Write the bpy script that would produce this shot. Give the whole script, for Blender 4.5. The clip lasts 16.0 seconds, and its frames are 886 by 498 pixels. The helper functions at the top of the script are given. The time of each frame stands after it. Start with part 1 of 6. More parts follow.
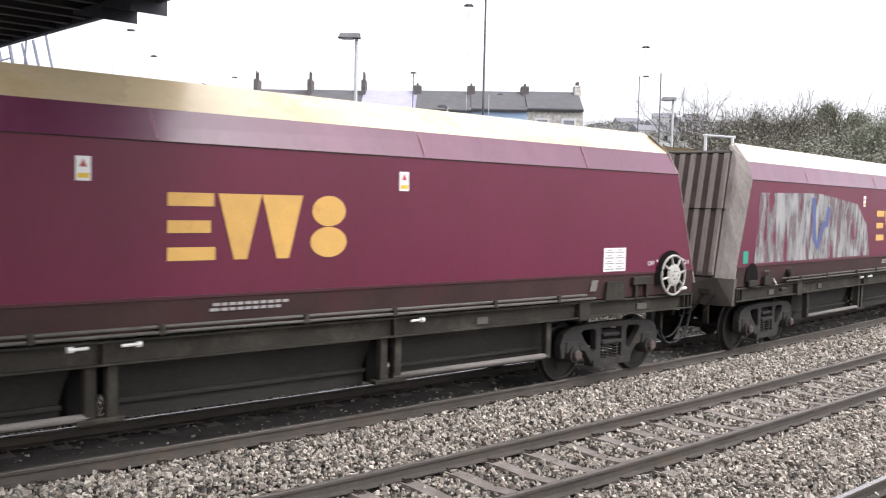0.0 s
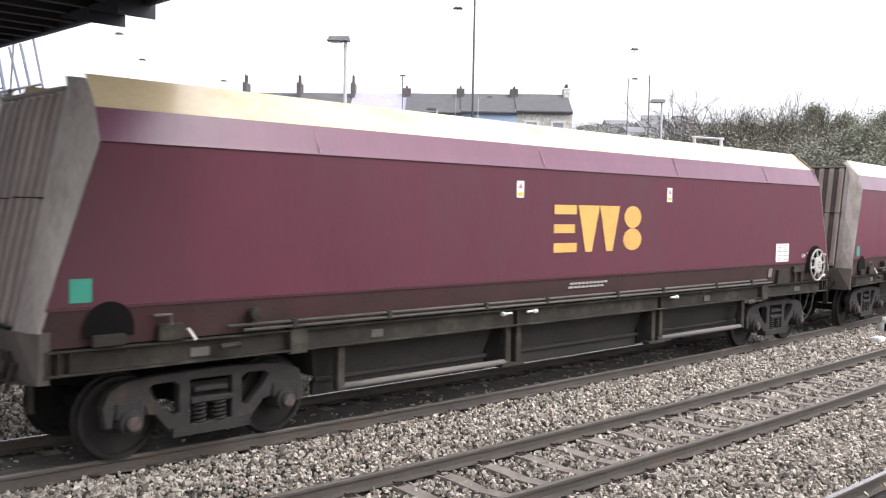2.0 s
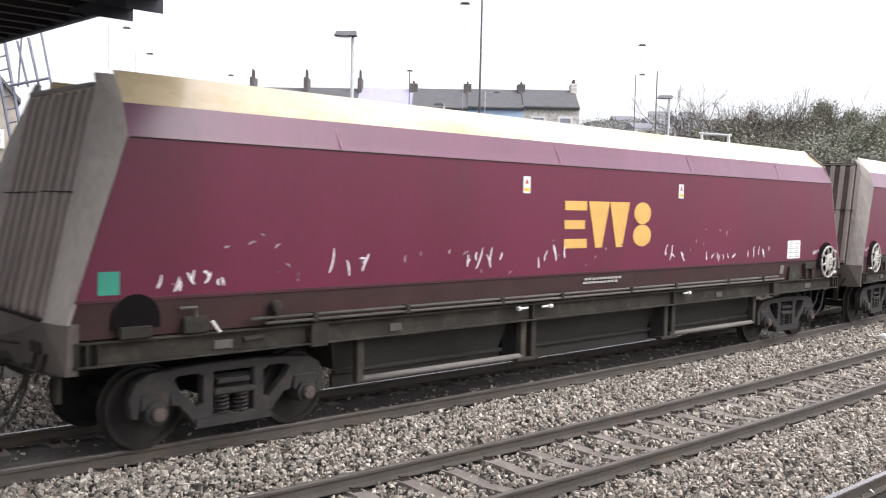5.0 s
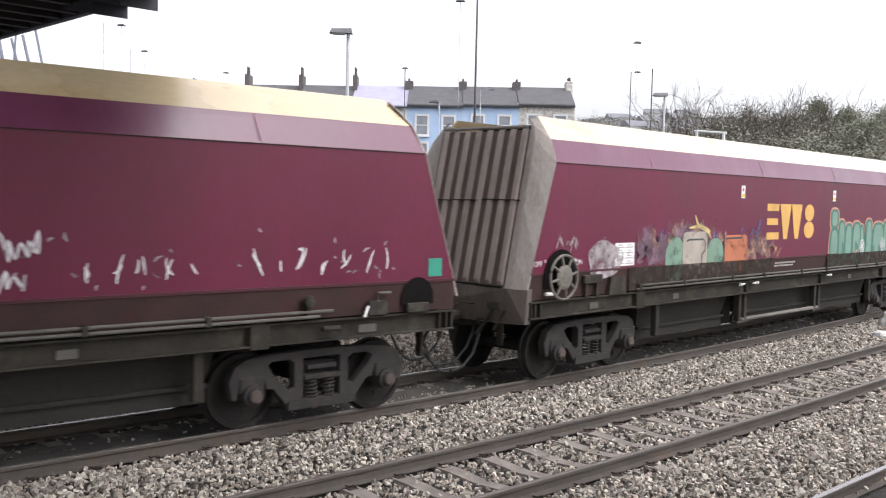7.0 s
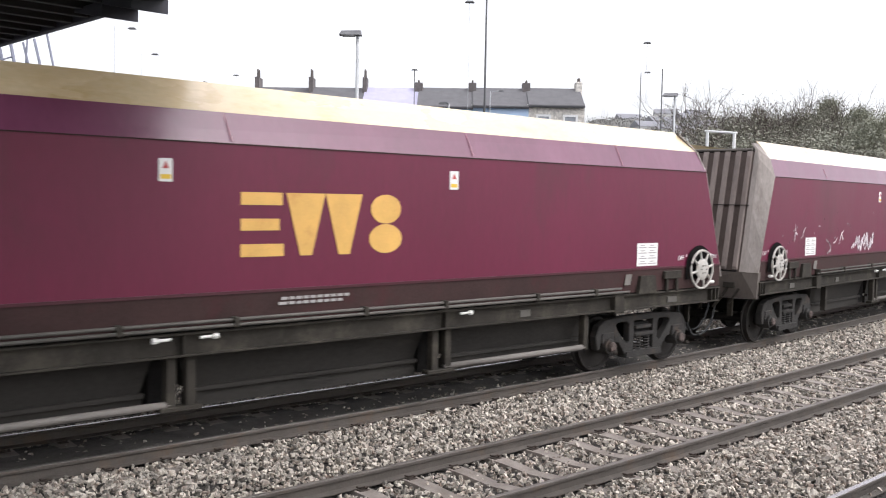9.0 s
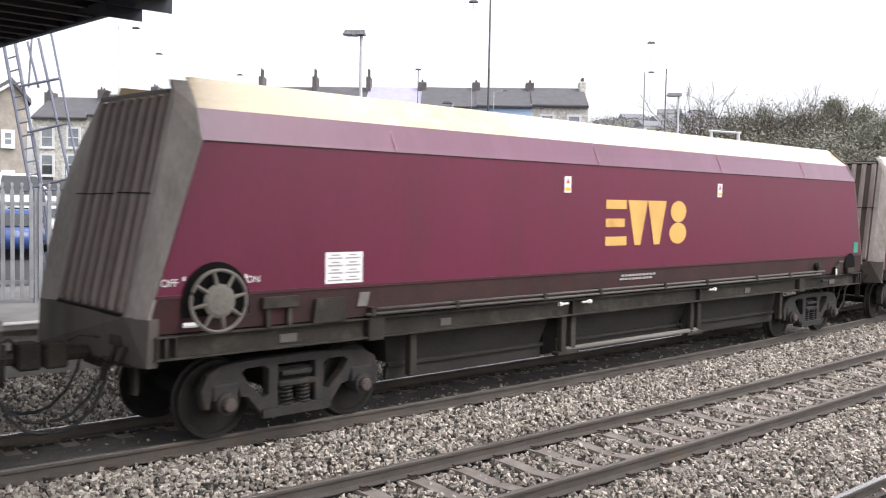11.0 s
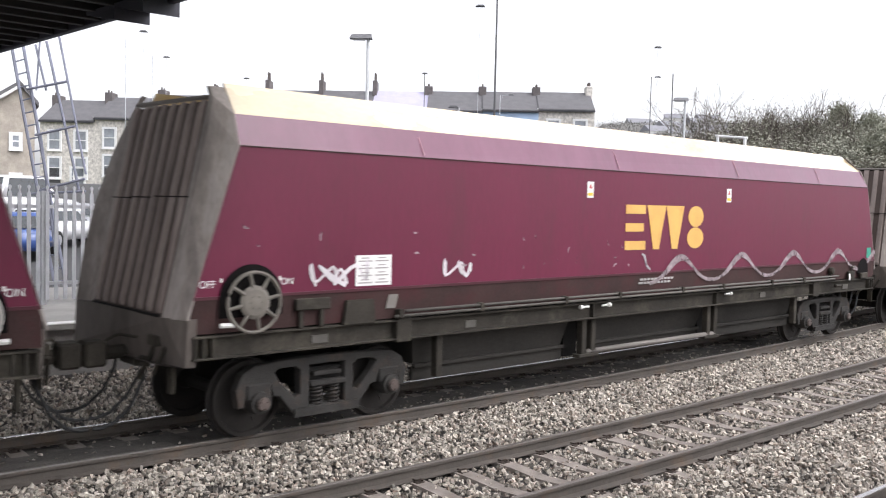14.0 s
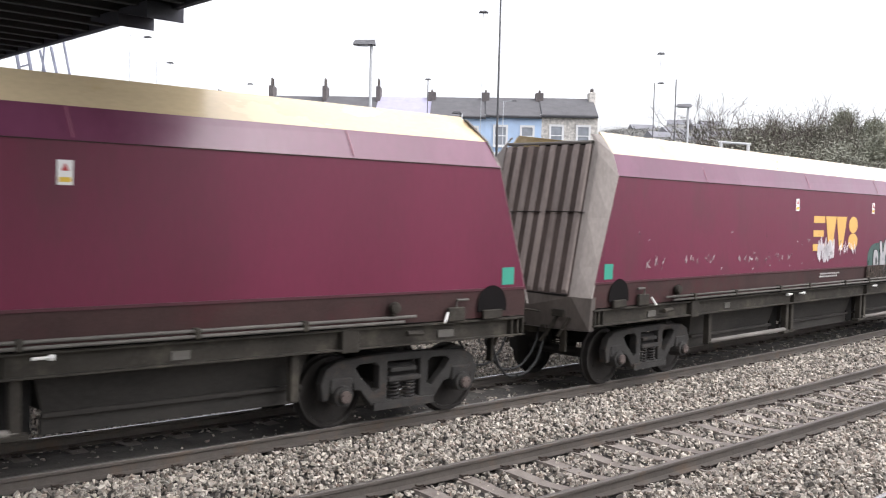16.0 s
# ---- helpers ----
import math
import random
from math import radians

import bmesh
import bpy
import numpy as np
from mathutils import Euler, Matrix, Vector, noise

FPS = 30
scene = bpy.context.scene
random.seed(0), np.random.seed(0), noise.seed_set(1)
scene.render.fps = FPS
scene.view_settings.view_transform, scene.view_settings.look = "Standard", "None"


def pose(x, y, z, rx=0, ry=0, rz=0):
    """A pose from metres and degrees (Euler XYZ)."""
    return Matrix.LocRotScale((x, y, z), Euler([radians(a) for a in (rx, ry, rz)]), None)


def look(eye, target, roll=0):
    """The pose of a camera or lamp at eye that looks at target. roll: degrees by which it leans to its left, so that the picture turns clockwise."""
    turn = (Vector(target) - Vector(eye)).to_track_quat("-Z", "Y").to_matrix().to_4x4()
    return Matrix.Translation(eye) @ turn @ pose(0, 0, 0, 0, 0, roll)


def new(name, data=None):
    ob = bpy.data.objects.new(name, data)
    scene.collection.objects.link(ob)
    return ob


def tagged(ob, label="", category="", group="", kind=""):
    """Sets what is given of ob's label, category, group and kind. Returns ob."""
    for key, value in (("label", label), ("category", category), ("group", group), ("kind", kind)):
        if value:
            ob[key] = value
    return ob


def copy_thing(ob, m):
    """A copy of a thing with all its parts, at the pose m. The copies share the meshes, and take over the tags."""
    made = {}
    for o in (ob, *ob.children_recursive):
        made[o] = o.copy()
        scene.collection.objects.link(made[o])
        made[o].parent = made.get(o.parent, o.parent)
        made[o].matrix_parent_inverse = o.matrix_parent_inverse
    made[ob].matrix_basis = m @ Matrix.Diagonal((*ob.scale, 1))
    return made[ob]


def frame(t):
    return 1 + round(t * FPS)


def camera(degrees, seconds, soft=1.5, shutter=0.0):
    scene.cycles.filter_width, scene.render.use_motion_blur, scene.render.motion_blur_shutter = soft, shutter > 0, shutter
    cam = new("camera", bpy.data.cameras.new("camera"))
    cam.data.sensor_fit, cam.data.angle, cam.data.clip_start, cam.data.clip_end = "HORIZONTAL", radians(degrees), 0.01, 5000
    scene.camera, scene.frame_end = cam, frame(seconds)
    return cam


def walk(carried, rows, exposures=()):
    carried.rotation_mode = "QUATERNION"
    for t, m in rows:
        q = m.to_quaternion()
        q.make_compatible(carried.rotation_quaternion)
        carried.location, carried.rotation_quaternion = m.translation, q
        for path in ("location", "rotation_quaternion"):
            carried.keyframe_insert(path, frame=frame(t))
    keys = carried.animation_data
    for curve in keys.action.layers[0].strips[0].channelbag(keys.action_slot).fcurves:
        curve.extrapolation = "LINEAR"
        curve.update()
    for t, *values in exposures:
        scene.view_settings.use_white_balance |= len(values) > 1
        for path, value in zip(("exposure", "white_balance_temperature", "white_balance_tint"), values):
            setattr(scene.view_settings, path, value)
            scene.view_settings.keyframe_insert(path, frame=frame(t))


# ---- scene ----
# ---------- camera ----------
cam = camera(51.15, 16.0, soft=1.1, shutter=0.1)
EYE = Vector((0.0, 0.0, 2.909))
# seconds, heading from the track's direction, pitch, lean
TURNS = [(0.0, 50.25, -2.893, 1.34), (0.5, 50.11, -2.836, 1.26), (1.0, 50.0, -2.829, 1.11), (1.5, 49.82, -2.941, 0.99),
         (2.0, 49.64, -2.716, 1.11), (2.5, 49.81, -2.887, 1.12), (3.0, 49.83, -3.104, 1.22), (5.5, 50.05, -2.969, 1.36),
         (6.0, 49.96, -2.792, 1.33), (6.5, 49.76, -2.934, 1.35), (7.0, 49.74, -3.15, 1.33), (7.5, 49.65, -2.989, 1.37),
         (8.0, 49.82, -2.913, 1.14), (8.5, 50.23, -3.153, 1.28), (9.0, 50.37, -3.079, 1.09), (11.5, 50.67, -3.123, 1.26),
         (12.0, 50.86, -3.291, 1.41), (12.5, 51.25, -3.372, 1.43), (13.0, 51.04, -3.195, 1.37), (13.5, 50.96, -2.983, 1.40),
         (14.0, 50.94, -2.868, 1.38), (14.5, 50.93, -2.838, 1.45), (15.0, 51.05, -2.779, 1.38), (15.5, 51.23, -2.733, 1.24),
         (16.0, 51.13, -2.52, 1.48)]


def aim(yaw, pitch, lean):
    y, p = radians(yaw), radians(pitch)
    return look(EYE, EYE + Vector((math.cos(p) * math.cos(y), math.cos(p) * math.sin(y), math.sin(p))), lean)


walk(cam, [(t, aim(y, p, r)) for t, y, p, r in TURNS], exposures=[(0.0, 0.54, 6330, 13), (1.0, 0.60, 6330, 13), (3.0, 0.61, 6330, 13), (5.5, 0.49, 6330, 13), (6.5, 0.41, 6330, 13), (8.0, 0.40, 6330, 13), (9.0, 0.47, 6330, 13), (11.5, 0.56, 6330, 13), (12.5, 0.62, 6330, 13), (13.5, 0.64, 6330, 13), (14.5, 0.50, 6330, 13), (16.0, 0.54, 6330, 13)])

# ---------- light: bright overcast ----------
world = bpy.data.worlds.new("overcast_sky")
scene.world = world
world.use_nodes = True
wn, wl = world.node_tree.nodes, world.node_tree.links
sky = wn.new("ShaderNodeTexSky")
sky.sky_type, sky.sun_disc = "NISHITA", False
sky.sun_elevation, sky.sun_rotation = radians(48), radians(150)
sky.dust_density, sky.air_density = 4.0, 1.0
grey = wn.new("ShaderNodeHueSaturation")
grey.inputs["Saturation"].default_value = 0.16
grey.inputs["Value"].default_value = 1.26
wl.new(sky.outputs[0], grey.inputs["Color"])
veil = wn.new("ShaderNodeMix")
veil.data_type, veil.blend_type = "RGBA", "ADD"
veil.inputs[0].default_value = 1.0
veil.inputs[7].default_value = (1.5, 1.5, 1.53, 1)
wl.new(grey.outputs[0], veil.inputs[6])
wl.new(veil.outputs[2], wn["Background"].inputs["Color"])
wn["Background"].inputs["Strength"].default_value = 0.15

sun_data = bpy.data.lights.new("sun", "SUN")
sun_data.energy, sun_data.angle, sun_data.color = 0.3, radians(45), (1.0, 0.98, 0.96)
sun = new("sun", sun_data)
sun.matrix_world = look((0, 0, 60), (24, 30, 0))


# ---------- materials ----------
def mat(name, col, rough=0.7, metal=0.0, var=0.25, scale=3.0, fine=40.0, bump=0.15, stretch=(1, 1, 1), spec=0.5,
        dirt=None, dirt_amount=0.0, coat=0.0, gap=0.0, island=0.0, coat_rough=0.32, thin=0.0):
    """Base colour varied at two scales, with fine relief; dirt: a second colour in blotches; gap: worn-away share of a paint film, thin: what is left there."""
    m = bpy.data.materials.new(name)
    m.use_nodes = True
    n, l = m.node_tree.nodes, m.node_tree.links
    b = n["Principled BSDF"]
    co, inf, mp = n.new("ShaderNodeTexCoord"), n.new("ShaderNodeObjectInfo"), n.new("ShaderNodeMapping")
    sh = n.new("ShaderNodeVectorMath")
    sh.operation = "MULTIPLY_ADD"
    comb = n.new("ShaderNodeCombineXYZ")
    for k in range(3):
        l.new(inf.outputs["Random"], comb.inputs[k])
    l.new(comb.outputs[0], sh.inputs[0])
    sh.inputs[1].default_value = (37.0, 11.0, 23.0)
    l.new(co.outputs["Object"], sh.inputs[2])
    mp.inputs["Scale"].default_value = stretch
    l.new(sh.outputs[0], mp.inputs["Vector"])
    big, small = n.new("ShaderNodeTexNoise"), n.new("ShaderNodeTexNoise")
    big.inputs["Scale"].default_value, big.inputs["Detail"].default_value = scale, 5.0
    small.inputs["Scale"].default_value, small.inputs["Detail"].default_value = fine, 3.0
    l.new(mp.outputs[0], big.inputs["Vector"])
    l.new(mp.outputs[0], small.inputs["Vector"])
    add = n.new("ShaderNodeMath")
    add.operation = "MULTIPLY_ADD"
    l.new(small.outputs["Fac"], add.inputs[0])
    add.inputs[1].default_value = 0.45
    l.new(big.outputs["Fac"], add.inputs[2])
    ramp = n.new("ShaderNodeMapRange")
    ramp.inputs["From Min"].default_value, ramp.inputs["From Max"].default_value = 0.45, 1.0
    l.new(add.outputs[0], ramp.inputs["Value"])
    if island:
        geo, ad2 = n.new("ShaderNodeNewGeometry"), n.new("ShaderNodeMix")
        ad2.inputs[0].default_value = island
        l.new(ramp.outputs[0], ad2.inputs[2])
        l.new(geo.outputs["Random Per Island"], ad2.inputs[3])
        fac = ad2.outputs[0]
    else:
        fac = ramp.outputs[0]
    mix = n.new("ShaderNodeMix")
    mix.data_type = "RGBA"
    mix.inputs[6].default_value = (*[c * (1 - var) for c in col], 1)
    mix.inputs[7].default_value = (*[min(1, c * (1 + var)) for c in col], 1)
    l.new(fac, mix.inputs[0])
    out = mix.outputs[2]
    if dirt:
        dn, dr, dm = n.new("ShaderNodeTexNoise"), n.new("ShaderNodeMapRange"), n.new("ShaderNodeMix")
        dn.inputs["Scale"].default_value, dn.inputs["Detail"].default_value, dn.inputs["Roughness"].default_value = scale * 0.7, 8.0, 0.7
        dr.inputs["From Min"].default_value, dr.inputs["From Max"].default_value = 0.62 - 0.4 * dirt_amount, 0.82 - 0.3 * dirt_amount
        dm.data_type = "RGBA"
        off = n.new("ShaderNodeVectorMath")
        off.inputs[1].default_value = (5.1, 3.3, 8.7)
        l.new(mp.outputs[0], off.inputs[0])
        l.new(off.outputs[0], dn.inputs["Vector"])
        l.new(dn.outputs["Fac"], dr.inputs["Value"])
        l.new(dr.outputs[0], dm.inputs[0])
        l.new(out, dm.inputs[6])
        dm.inputs[7].default_value = (*dirt, 1)
        out = dm.outputs[2]
    l.new(out, b.inputs["Base Color"])
    rr = n.new("ShaderNodeMapRange")
    rr.inputs["To Min"].default_value, rr.inputs["To Max"].default_value = max(0.02, rough - 0.12), min(1.0, rough + 0.12)
    l.new(big.outputs["Fac"], rr.inputs["Value"])
    l.new(rr.outputs[0], b.inputs["Roughness"])
    b.inputs["Metallic"].default_value = metal
    b.inputs["Specular IOR Level"].default_value = spec
    b.inputs["Coat Weight"].default_value, b.inputs["Coat Roughness"].default_value = coat, coat_rough
    if bump:
        bp = n.new("ShaderNodeBump")
        bp.inputs["Strength"].default_value, bp.inputs["Distance"].default_value = bump, 0.02
        l.new(small.outputs["Fac"], bp.inputs["Height"])
        l.new(bp.outputs[0], b.inputs["Normal"])
    if gap:
        gn, gr = n.new("ShaderNodeTexNoise"), n.new("ShaderNodeMapRange")
        gn.inputs["Scale"].default_value, gn.inputs["Detail"].default_value = 4.5, 6.0
        gr.inputs["From Min"].default_value, gr.inputs["From Max"].default_value = gap - 0.15, gap + 0.12
        gr.inputs["To Min"].default_value = thin
        l.new(mp.outputs[0], gn.inputs["Vector"])
        l.new(gn.outputs["Fac"], gr.inputs["Value"])
        l.new(gr.outputs[0], b.inputs["Alpha"])
    return m


M_MAROON = mat("maroon_paint", (0.121, 0.0098, 0.036), 0.42, var=0.13, scale=0.8, fine=14, bump=0.04, stretch=(1, 1, 0.35),
               dirt=(0.078, 0.017, 0.028), dirt_amount=0.2, coat=0.06, spec=0.35)
# Paler maroon for the upper slope: reflected sky mixed into the paint colour.
M_SKYSHEEN = mat("bleached_maroon_paint", (0.128, 0.028, 0.068), 0.36, var=0.16, scale=0.9, fine=14, bump=0.04, stretch=(1, 1, 0.35),
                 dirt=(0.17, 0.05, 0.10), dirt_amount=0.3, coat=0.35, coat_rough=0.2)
M_DULL = mat("dusty_maroon_paint", (0.105, 0.024, 0.041), 0.6, var=0.16, scale=0.7, fine=14, bump=0.04, stretch=(1, 1, 0.35),
             dirt=(0.090, 0.034, 0.044), dirt_amount=0.35, spec=0.3)
M_LOWER = mat("grimy_lower_paint", (0.046, 0.025, 0.0235), 0.8, spec=0.25, var=0.3, scale=2.0, fine=30, bump=0.15, dirt=(0.062, 0.018, 0.021), dirt_amount=0.28)
M_CREAM = mat("cream_coaming_paint", (0.72, 0.575, 0.37), 0.26, var=0.12, scale=0.9, fine=18, bump=0.05, stretch=(0.6, 1, 1),
              dirt=(0.55, 0.37, 0.15), dirt_amount=0.26, coat=1.0, coat_rough=0.14)
M_CREAM.node_tree.nodes["Principled BSDF"].inputs["Coat IOR"].default_value = 1.9
M_ENDGREY = mat("grimy_end_sheet", (0.285, 0.252, 0.232), 0.85, var=0.35, scale=1.5, fine=26, bump=0.18, stretch=(1, 1, 0.3),
                dirt=(0.085, 0.066, 0.052), dirt_amount=0.25)
M_ENDDARK = mat("sooty_end_sheet", (0.112, 0.094, 0.083), 0.85, var=0.3, scale=1.5, fine=26, bump=0.18, stretch=(1, 1, 0.3), dirt=(0.05, 0.043, 0.037), dirt_amount=0.3)
# Ribs lighter, sheet between them darker: shade of the grooves put into colour.
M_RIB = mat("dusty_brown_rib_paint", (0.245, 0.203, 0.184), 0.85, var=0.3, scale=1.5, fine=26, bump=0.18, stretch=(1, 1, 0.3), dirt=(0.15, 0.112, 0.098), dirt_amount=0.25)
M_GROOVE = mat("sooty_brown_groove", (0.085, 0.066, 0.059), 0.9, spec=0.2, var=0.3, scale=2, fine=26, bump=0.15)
M_FRAME = mat("grimy_underframe_steel", (0.036, 0.032, 0.0265), 0.85, spec=0.2, var=0.35, scale=2.5, fine=30, bump=0.25, dirt=(0.088, 0.078, 0.062), dirt_amount=0.3)
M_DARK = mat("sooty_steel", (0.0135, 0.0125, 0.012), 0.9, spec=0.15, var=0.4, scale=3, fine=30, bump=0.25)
M_BOGIE = mat("brake_dust_cast_steel", (0.035, 0.033, 0.031), 0.85, spec=0.25, var=0.35, scale=5, fine=45, bump=0.35, dirt=(0.075, 0.052, 0.04), dirt_amount=0.2)
M_WHEEL = mat("wheel_steel", (0.030, 0.027, 0.025), 0.75, spec=0.25, metal=0.3, var=0.3, scale=5, fine=40, bump=0.15)
M_TREAD = mat("polished_steel", (0.62, 0.61, 0.60), 0.25, metal=1.0, var=0.08, scale=8, fine=60, bump=0.03, stretch=(0.1, 1, 1))
M_PIPE = mat("grey_pipe", (0.095, 0.088, 0.077), 0.7, var=0.25, scale=4, fine=40, bump=0.1)
M_TUBE = mat("pale_dusty_tube", (0.165, 0.15, 0.135), 0.7, var=0.2, scale=2, fine=30, bump=0.1)
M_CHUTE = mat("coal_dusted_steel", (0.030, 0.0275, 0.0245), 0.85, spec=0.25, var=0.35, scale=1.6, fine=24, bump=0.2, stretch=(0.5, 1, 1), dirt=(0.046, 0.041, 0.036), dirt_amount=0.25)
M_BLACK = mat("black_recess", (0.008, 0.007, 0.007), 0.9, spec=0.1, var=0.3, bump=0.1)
M_RUBBER = mat("black_rubber", (0.018, 0.018, 0.018), 0.7, var=0.3, bump=0.1)
M_WHITE = mat("white_label", (0.78, 0.77, 0.75), 0.5, var=0.06, bump=0.03)
M_HANDLE = mat("white_handle_paint", (0.72, 0.71, 0.68), 0.5, var=0.1, bump=0.05)
M_WHEELWHITE = mat("pale_grey_handwheel", (0.43, 0.41, 0.375), 0.55, var=0.18, scale=6, bump=0.08, dirt=(0.25, 0.22, 0.18), dirt_amount=0.2)
M_WHEELDIRT = mat("grimy_handwheel", (0.15, 0.135, 0.115), 0.7, var=0.25, scale=6, bump=0.1)
M_GREEN = mat("green_marker", (0.028, 0.27, 0.19), 0.5, var=0.12, bump=0.04)
M_GOLD = mat("gold_paint", (0.66, 0.385, 0.10), 0.5, var=0.12, scale=3, bump=0.04, dirt=(0.50, 0.25, 0.06), dirt_amount=0.15)
M_PRINT = mat("grey_print", (0.36, 0.34, 0.33), 0.6, var=0.15, bump=0.0)
M_RED = mat("red_print", (0.45, 0.05, 0.05), 0.6, var=0.1, bump=0.0)
M_YELLOW = mat("yellow_print", (0.75, 0.50, 0.05), 0.6, var=0.1, bump=0.0)
M_LIP = mat("dark_maroon_lip", (0.055, 0.008, 0.015), 0.4, var=0.15, bump=0.02)
# sprayed paints
S_WHITE = mat("white_spray", (0.70, 0.66, 0.68), 0.6, var=0.15, bump=0.0, gap=0.30)
S_HAZE = mat("thin_white_spray", (0.37, 0.32, 0.33), 0.6, var=0.2, bump=0.0, gap=0.50)
S_MINT = mat("mint_spray", (0.165, 0.285, 0.225), 0.55, var=0.22, scale=2.0, bump=0.0)
S_DEEP = mat("deep_green_spray", (0.055, 0.16, 0.125), 0.6, var=0.2, bump=0.0)
S_PEACH = mat("peach_spray", (0.55, 0.27, 0.18), 0.6, var=0.15, bump=0.0)
S_ORANGE = mat("orange_spray", (0.42, 0.14, 0.07), 0.6, var=0.25, bump=0.0, gap=0.34)
S_FADED = mat("faded_mint_spray", (0.17, 0.27, 0.20), 0.6, var=0.25, bump=0.0, gap=0.36)
S_CREAM = mat("faded_cream_spray", (0.38, 0.33, 0.28), 0.6, var=0.2, bump=0.0, gap=0.34)
S_VIOLET = mat("violet_spray", (0.12, 0.08, 0.24), 0.6, var=0.2, bump=0.0, gap=0.54)
S_FLAME = mat("flame_spray", (0.42, 0.24, 0.17), 0.6, var=0.4, bump=0.0, gap=0.57)
S_FOREST = mat("dark_green_spray", (0.034, 0.075, 0.066), 0.6, var=0.25, bump=0.0, gap=0.30)
S_SILVER = mat("silver_spray", (0.30, 0.29, 0.29), 0.5, var=0.25, scale=2, bump=0.0, stretch=(1, 1, 0.3), gap=0.49)
S_EDGE = mat("dark_line_spray", (0.022, 0.036, 0.033), 0.6, var=0.25, bump=0.0, gap=0.30)
S_CHALK = mat("chalky_white_spray", (0.36, 0.35, 0.36), 0.7, var=0.25, scale=2.0, bump=0.0, gap=0.30)
S_VEIL = mat("soft_white_spray", (0.30, 0.245, 0.26), 0.65, var=0.3, bump=0.0, gap=0.50, thin=0.2)
S_FAINT = mat("faint_white_spray", (0.26, 0.185, 0.20), 0.65, var=0.25, bump=0.0, gap=0.53, thin=0.15)
S_GREYVIOLET = mat("grey_violet_spray", (0.20, 0.12, 0.16), 0.6, var=0.35, bump=0.0, gap=0.56)
S_YELLOW = mat("pale_yellow_spray", (0.62, 0.50, 0.22), 0.6, var=0.2, bump=0.0, gap=0.40)
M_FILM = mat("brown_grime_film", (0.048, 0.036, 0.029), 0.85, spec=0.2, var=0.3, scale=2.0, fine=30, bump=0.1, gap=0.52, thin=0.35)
M_AXLECAP = mat("rusty_axle_cap", (0.088, 0.066, 0.058), 0.8, var=0.35, scale=9, bump=0.15)
M_SEAM = mat("faded_weld_line", (0.34, 0.14, 0.18), 0.5, var=0.15, bump=0.05)
S_BLUE = mat("blue_spray", (0.07, 0.09, 0.22), 0.6, var=0.2, bump=0.0)
# ground and track
M_BALLAST = mat("ballast_stone", (0.37, 0.338, 0.292), 0.9, var=0.9, scale=13, fine=30, bump=0.2, island=0.8, dirt=(0.30, 0.215, 0.165), dirt_amount=0.3)
# Near-black bed: shade in the gaps between stones is put into its colour.
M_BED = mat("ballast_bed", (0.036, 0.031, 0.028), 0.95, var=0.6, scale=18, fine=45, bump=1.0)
M_SOIL = mat("track_dirt", (0.092, 0.083, 0.074), 0.95, var=0.4, scale=5, fine=40, bump=0.7)
M_RAIL = mat("rusty_rail_side", (0.085, 0.073, 0.063), 0.8, metal=0.15, var=0.25, scale=3, fine=40, bump=0.2, dirt=(0.115, 0.078, 0.052), dirt_amount=0.2)
M_RAILTOP = mat("dull_rail_head", (0.22, 0.20, 0.185), 0.5, metal=0.6, var=0.15, scale=4, fine=50, bump=0.06)
M_SLEEPER = mat("weathered_concrete", (0.245, 0.215, 0.19), 0.9, var=0.28, scale=4, fine=50, bump=0.3, dirt=(0.17, 0.14, 0.115), dirt_amount=0.35)
M_CLIP = mat("rusty_clip", (0.055, 0.040, 0.032), 0.85, metal=0.2, var=0.4, scale=20, bump=0.3)
M_PLAT = mat("platform_concrete", (0.28, 0.27, 0.255), 0.9, var=0.18, scale=2, fine=40, bump=0.2)
M_TARMAC = mat("tarmac", (0.062, 0.061, 0.062), 0.92, var=0.25, scale=1.2, fine=60, bump=0.3)
M_GRASS = mat("grass_and_scrub", (0.085, 0.10, 0.05), 0.95, var=0.5, scale=0.15, fine=3.0, bump=0.4)
M_GALV = mat("galvanised_steel", (0.42, 0.43, 0.45), 0.55, metal=0.5, var=0.15, scale=4, bump=0.08)
M_GREYMETAL = mat("grey_painted_column", (0.40, 0.41, 0.42), 0.5, var=0.12, bump=0.05)
M_COLUMN = mat("dark_column", (0.07, 0.07, 0.075), 0.6, var=0.2, bump=0.05)
M_LADDER = mat("blue_grey_weathered_steel", (0.23, 0.24, 0.30), 0.55, metal=0.3, var=0.2, scale=4, bump=0.08)
M_LANTERN = mat("weathered_lantern", (0.17, 0.17, 0.18), 0.5, var=0.2, bump=0.05)
M_BRIDGE = mat("sooty_bridge_deck", (0.022, 0.022, 0.024), 0.8, var=0.4, scale=1.5, bump=0.2)
M_GIRDER = mat("dark_blue_girder", (0.028, 0.027, 0.04), 0.6, var=0.3, bump=0.1)


def glass(name, col=(0.02, 0.025, 0.03)):
    m = mat(name, col, 0.08, var=0.1, bump=0.0, spec=0.8)
    return m


M_GLASS = glass("window_glass")


# ---------- mesh helpers ----------
def part(name, bm, material, parent=None, label="", smooth=False):
    bmesh.ops.recalc_face_normals(bm, faces=bm.faces)
    me = bpy.data.meshes.new(name)
    bm.to_mesh(me)
    bm.free()
    if smooth:
        me.polygons.foreach_set("use_smooth", [True] * len(me.polygons))
    me.materials.append(material)
    ob = new(name, me)
    ob.parent = parent
    if label:
        tagged(ob, label)
    return ob


